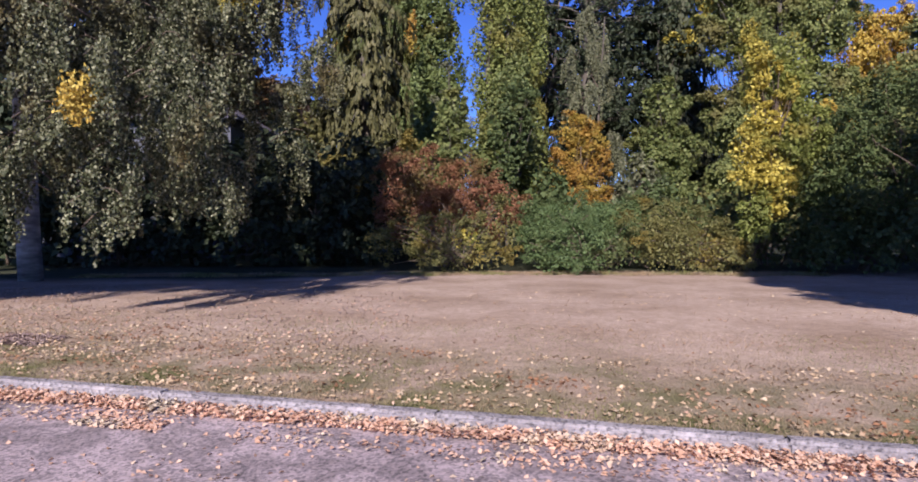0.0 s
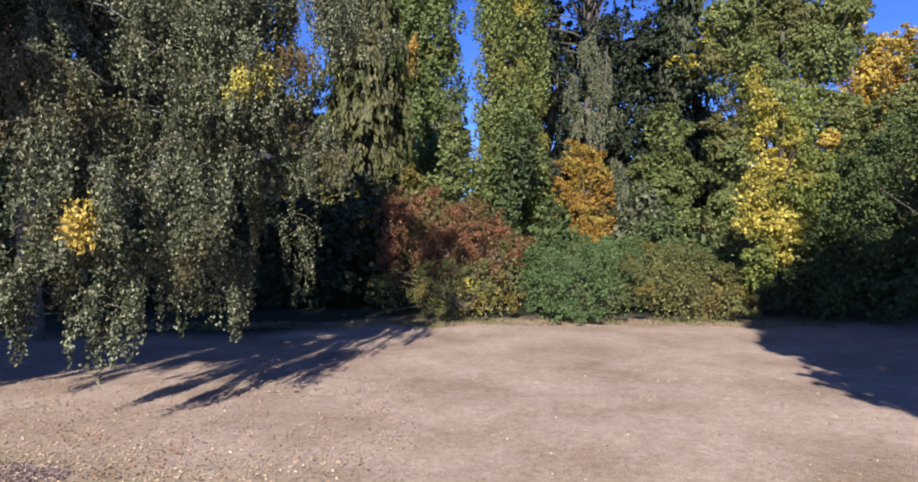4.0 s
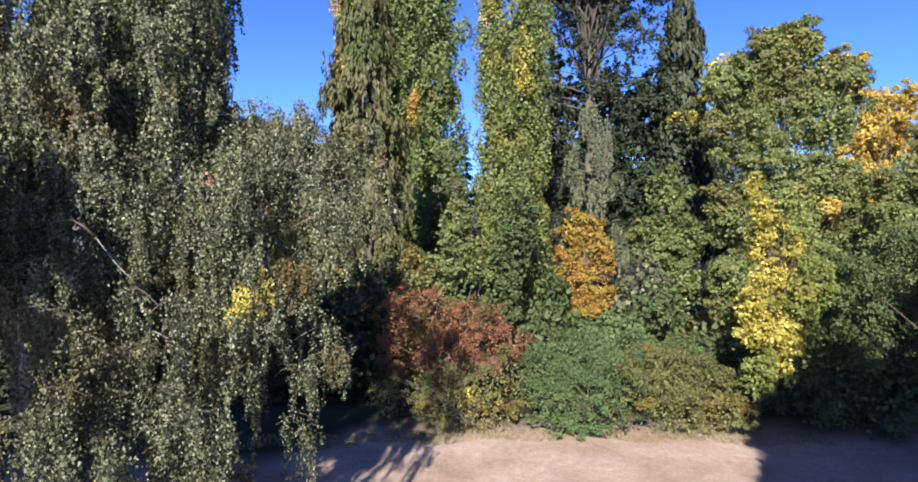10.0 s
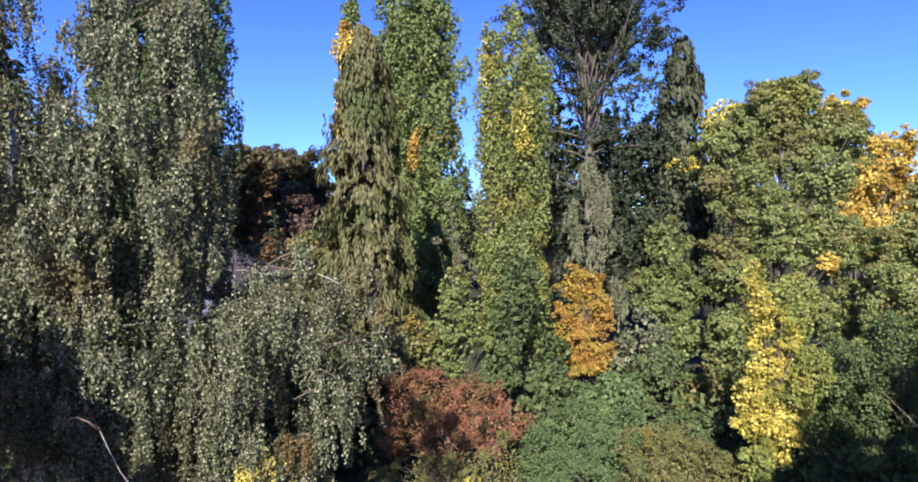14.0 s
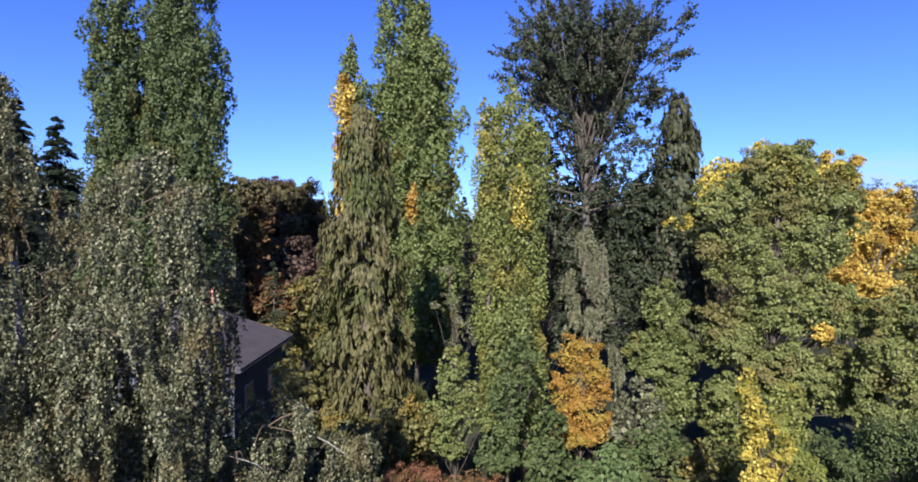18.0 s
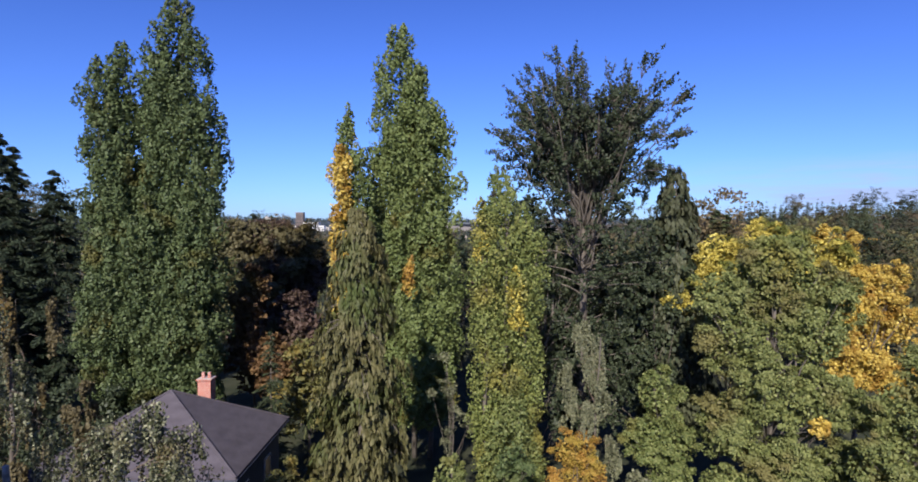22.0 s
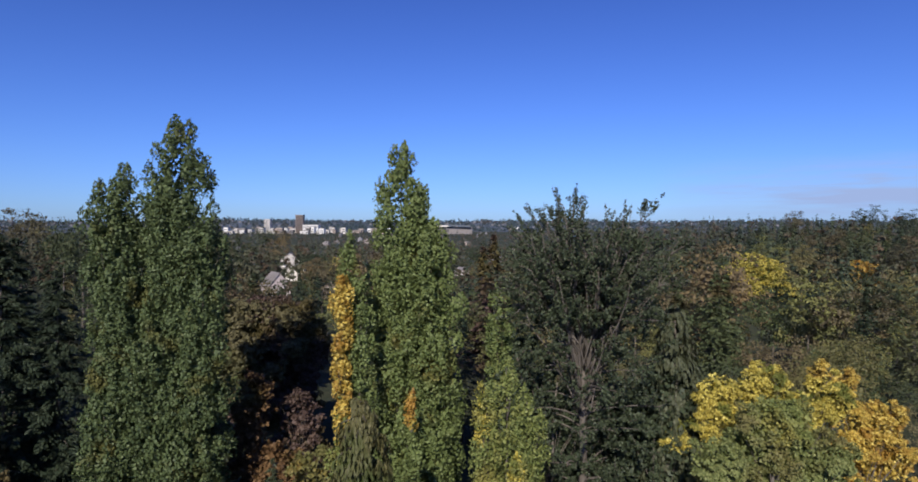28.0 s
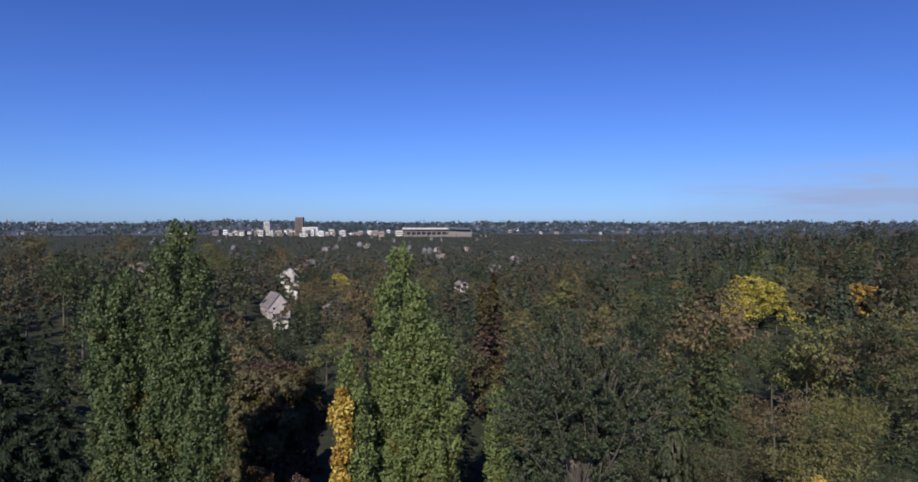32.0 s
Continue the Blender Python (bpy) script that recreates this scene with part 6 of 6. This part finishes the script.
# ---- middle woods: single trees ----
def proto(name, quads, mat, h, label, category="tree"):
    t = thing(name, (0, 0, 0), label, category, "trees of the middle woods")
    leaves("crown", quads, mat, t)
    tubes("trunk", [(bend((0, 0, -1.5), (0, 0, h * 0.45), 0, 4), np.linspace(0.02 * h, 0.04, 4))], BARK, t, sides=6)
    return t


R = np.random.default_rng(101)
def kind_set(q, near):
    """The kinds of tree in the middle woods; q: leaf masses a tree."""
    sz = 0.28 if near else 0.37
    nd = (26, 8, 22, 0.7, 0.26) if near else (20, 6, 13, 0.9, 0.4)
    return dict(
        fir_a=proto("fir_tree", tiered_quads(R, 24, 4.4, *nd)[0], FIR, 24, "dark green fir in the middle woods"),
        fir_b=proto("fir_tree", tiered_quads(R, 20, 4.8, *nd)[0], CEDAR, 20, "blue-green conifer in the middle woods"),
        rd_g=proto("broadleaf_tree", round_quads(R, 15, 9, q, sz), MID_OLIVE, 15, "olive-green rounded tree in the middle woods"),
        rd_d=proto("broadleaf_tree", round_quads(R, 16, 10, q, sz), MID_DEEP, 16, "dark green rounded tree in the middle woods"),
        rd_b=proto("autumn_tree", round_quads(R, 14, 9, q, sz), MID_BROWN, 14, "brown autumn tree in the middle woods"))


NEAR, FAR = kind_set(3600, True), kind_set(2300, False)
rd_y = proto("yellow_autumn_tree", round_quads(R, 13, 11, 3000, 0.45), YELLOW, 13, "bright yellow tree in the middle woods")
rd_o = proto("orange_autumn_tree", round_quads(R, 12, 8, 1400, 0.65), ORANGE, 12, "orange tree in the middle woods")
rd_p = proto("purple_conifer", tiered_quads(R, 22, 4.2, 22, 8, 22, 0.85, 0.4)[0], PURPLE, 22, "dark reddish conifer in the middle woods")
used = set()


def put(pr, x, y, s, turn=0.0, lift=0.0):
    m = pose(x, y, gz(x, y) + lift, 0, 0, turn) @ Matrix.Scale(s, 4)
    if pr.name in used:
        return copy_thing(pr, m)
    used.add(pr.name)
    pr.matrix_basis = m
    return pr


put(rd_y, 113, 246, 1.3); put(rd_y, 122, 249, 1.45, 50); put(rd_y, 130, 247, 1.2, 130); put(FAR['rd_g'], 118, 252, 1.3); put(rd_y, -70, 356, 1.0); put(rd_o, 119, 323, 1.2); put(rd_o, 164, 246, 1.3); put(rd_o, 172, 255, 1.1, 80)
put(FAR['rd_g'], 64, 217, 1.2); put(FAR['rd_g'], 70, 221, 1.1, 40); put(FAR['rd_b'], 52, 300, 1.5); put(FAR['rd_b'], 56, 306, 1.3, 70); put(rd_p, 6, 141, 1.42); put(rd_p, 9, 150, 1.1, 50)
put(FAR['fir_b'], -57, 236, 0.95, 20); put(FAR['fir_a'], -62, 240, 0.8, 80); put(FAR['fir_b'], -88, 246, 0.9, 130); put(FAR['fir_a'], -95, 255, 0.95, 40); put(NEAR['rd_b'], -32, 92, 1.05); put(FAR['rd_b'], 170, 236, 1.2, 30); put(rd_y, 138, 300, 0.9, 30)
kinds = ['fir_a', 'fir_a', 'fir_a', 'fir_b', 'fir_b', 'rd_g', 'rd_g', 'rd_d', 'rd_d', 'rd_b']
R = np.random.default_rng(102)
placed = []
while len(placed) < 345:
    y = 66 + 330 * R.random() ** 1.25
    x = R.uniform(-0.86, 0.86) * y
    if len(placed) < 75:                    # first the near slope on the maples' side
        y = R.uniform(72, 165)
        x = R.uniform(0.05, 0.8) * y
    if min([math.hypot(x - a, y - b) for a, b in placed] or [99]) < (4.6 if len(placed) < 75 else 5.5 + 0.012 * y):
        continue
    if y < 70 and x > 0.55 * y or x < -33 and y < 88 or -33 < x < -12 and y < 100 or abs(x + 84) < 16 and 230 < y < 300 or math.hypot(x - 121, y - 248) < 16 or (0.40 < x / y < 0.57 and 150 < y < 250) or (-0.33 < x / y < -0.28 and 200 < y < 285):
        continue
    placed.append((x, y))
    u = x / y
    if 0.05 < u < 0.42 and y < 170:
        k = ['rd_g', 'rd_g', 'rd_d', 'rd_g', 'rd_b', 'rd_d', 'fir_b'][R.integers(0, 7)]
    elif u > 0.4:
        k = kinds[R.integers(0, 10)] if y > 160 else ['rd_b', 'rd_g', 'rd_b', 'rd_g', 'rd_d', 'fir_b'][R.integers(0, 6)]
    elif u < -0.45:
        k = kinds[R.integers(0, 5)] if R.random() < 0.72 else ('rd_d', 'rd_d', 'rd_b')[R.integers(0, 3)]
    else:
        k = kinds[R.integers(3, 10)] if R.random() < 0.75 else 'fir_a'
    s = R.uniform(0.75, 1.45) * (0.85 if abs(u) < 0.35 else 1.0)
    if k.startswith('fir'):
        s = min(s, 1.15)
    put((NEAR if y < 115 else FAR)[k], x, y, s, R.uniform(0, 360))

R = np.random.default_rng(103)
for i in range(46):                          # tall firs along the wooded ridge
    y = R.uniform(250, 430)
    x = R.uniform(0.44, 0.82) * y
    if not (0.40 < x / y < 0.57 and y < 270):
        put(FAR[('fir_a', 'fir_a', 'fir_b')[i % 3]], x, y, R.uniform(0.85, 1.15), R.uniform(0, 360))

# ---- far woods ----
def far_woods(name, label, count, r0, r1, seed, quads, size, tall, mat, broad, fir_share):
    R = np.random.default_rng(seed)
    protos = []
    tiers = 12 if r0 < 300 else 7
    for _ in range(4):                       # firs: skirts of drooping boughs
        c, ax = [], []
        for lv in range(tiers):
            f = (lv + R.uniform(-0.3, 0.3)) / tiers
            for j in range(7):
                g = R.uniform(0, 6.28)
                rr = (0.19 * (1 - f) ** 0.9 + 0.015) * R.uniform(0.7, 1.2)
                c.append((math.cos(g) * rr * 0.55, math.sin(g) * rr * 0.55, 0.12 + 0.86 * f - rr * 0.2))
                ax.append((math.cos(g), math.sin(g), -0.75))
        c, ax = np.array(c), np.array(ax)
        nrm = ax * np.array([1, 1, 0]) + np.array([0, 0, 0.9])
        q = leaf_quads(R, c, ax, nrm, 0.12, 0.065, -0.2)
        sc = (1.25 - 0.9 * c[:, 2])[:, None, None]
        protos.append(c[:, None] + (q - c[:, None]) * sc)
    protos += [round_quads(R, 0.72, 0.8, quads, size / 16, lobes=6) for _ in range(4)]
    qs, rounds = [], []
    for i in range(count):
        r = r0 * (r1 / r0) ** (R.random() ** 0.9)
        a = R.uniform(-0.72, 0.72)
        x, y = r * math.sin(a), r * math.cos(a)
        if 310 < x < 490 and 1640 < y < 1860 or -0.335 < x / y < -0.28 and y < 300 or 0.40 < x / y < 0.57 and y < 266:
            continue
        right = a > 0.3
        k = R.integers(0, 4) if R.random() < (0.8 if right else fir_share) else R.integers(4, 8)
        h = tall * R.uniform(0.65, 1.2) * (1.25 if right else 1.0)
        t = R.uniform(0, 6.28)
        rot = np.array([[math.cos(t), -math.sin(t), 0], [math.sin(t), math.cos(t), 0], [0, 0, 1]])
        (qs if k < 4 else rounds).append(protos[k] @ rot.T * h + np.array([x, y, gz(x, y) - 0.5]))
    tagged(leaves(name, qs, mat, None), label + ", conifers", "woods", kind="stuff")
    tagged(leaves(name, rounds, broad, None), label + ", olive and brown broadleaf crowns", "woods", kind="stuff")


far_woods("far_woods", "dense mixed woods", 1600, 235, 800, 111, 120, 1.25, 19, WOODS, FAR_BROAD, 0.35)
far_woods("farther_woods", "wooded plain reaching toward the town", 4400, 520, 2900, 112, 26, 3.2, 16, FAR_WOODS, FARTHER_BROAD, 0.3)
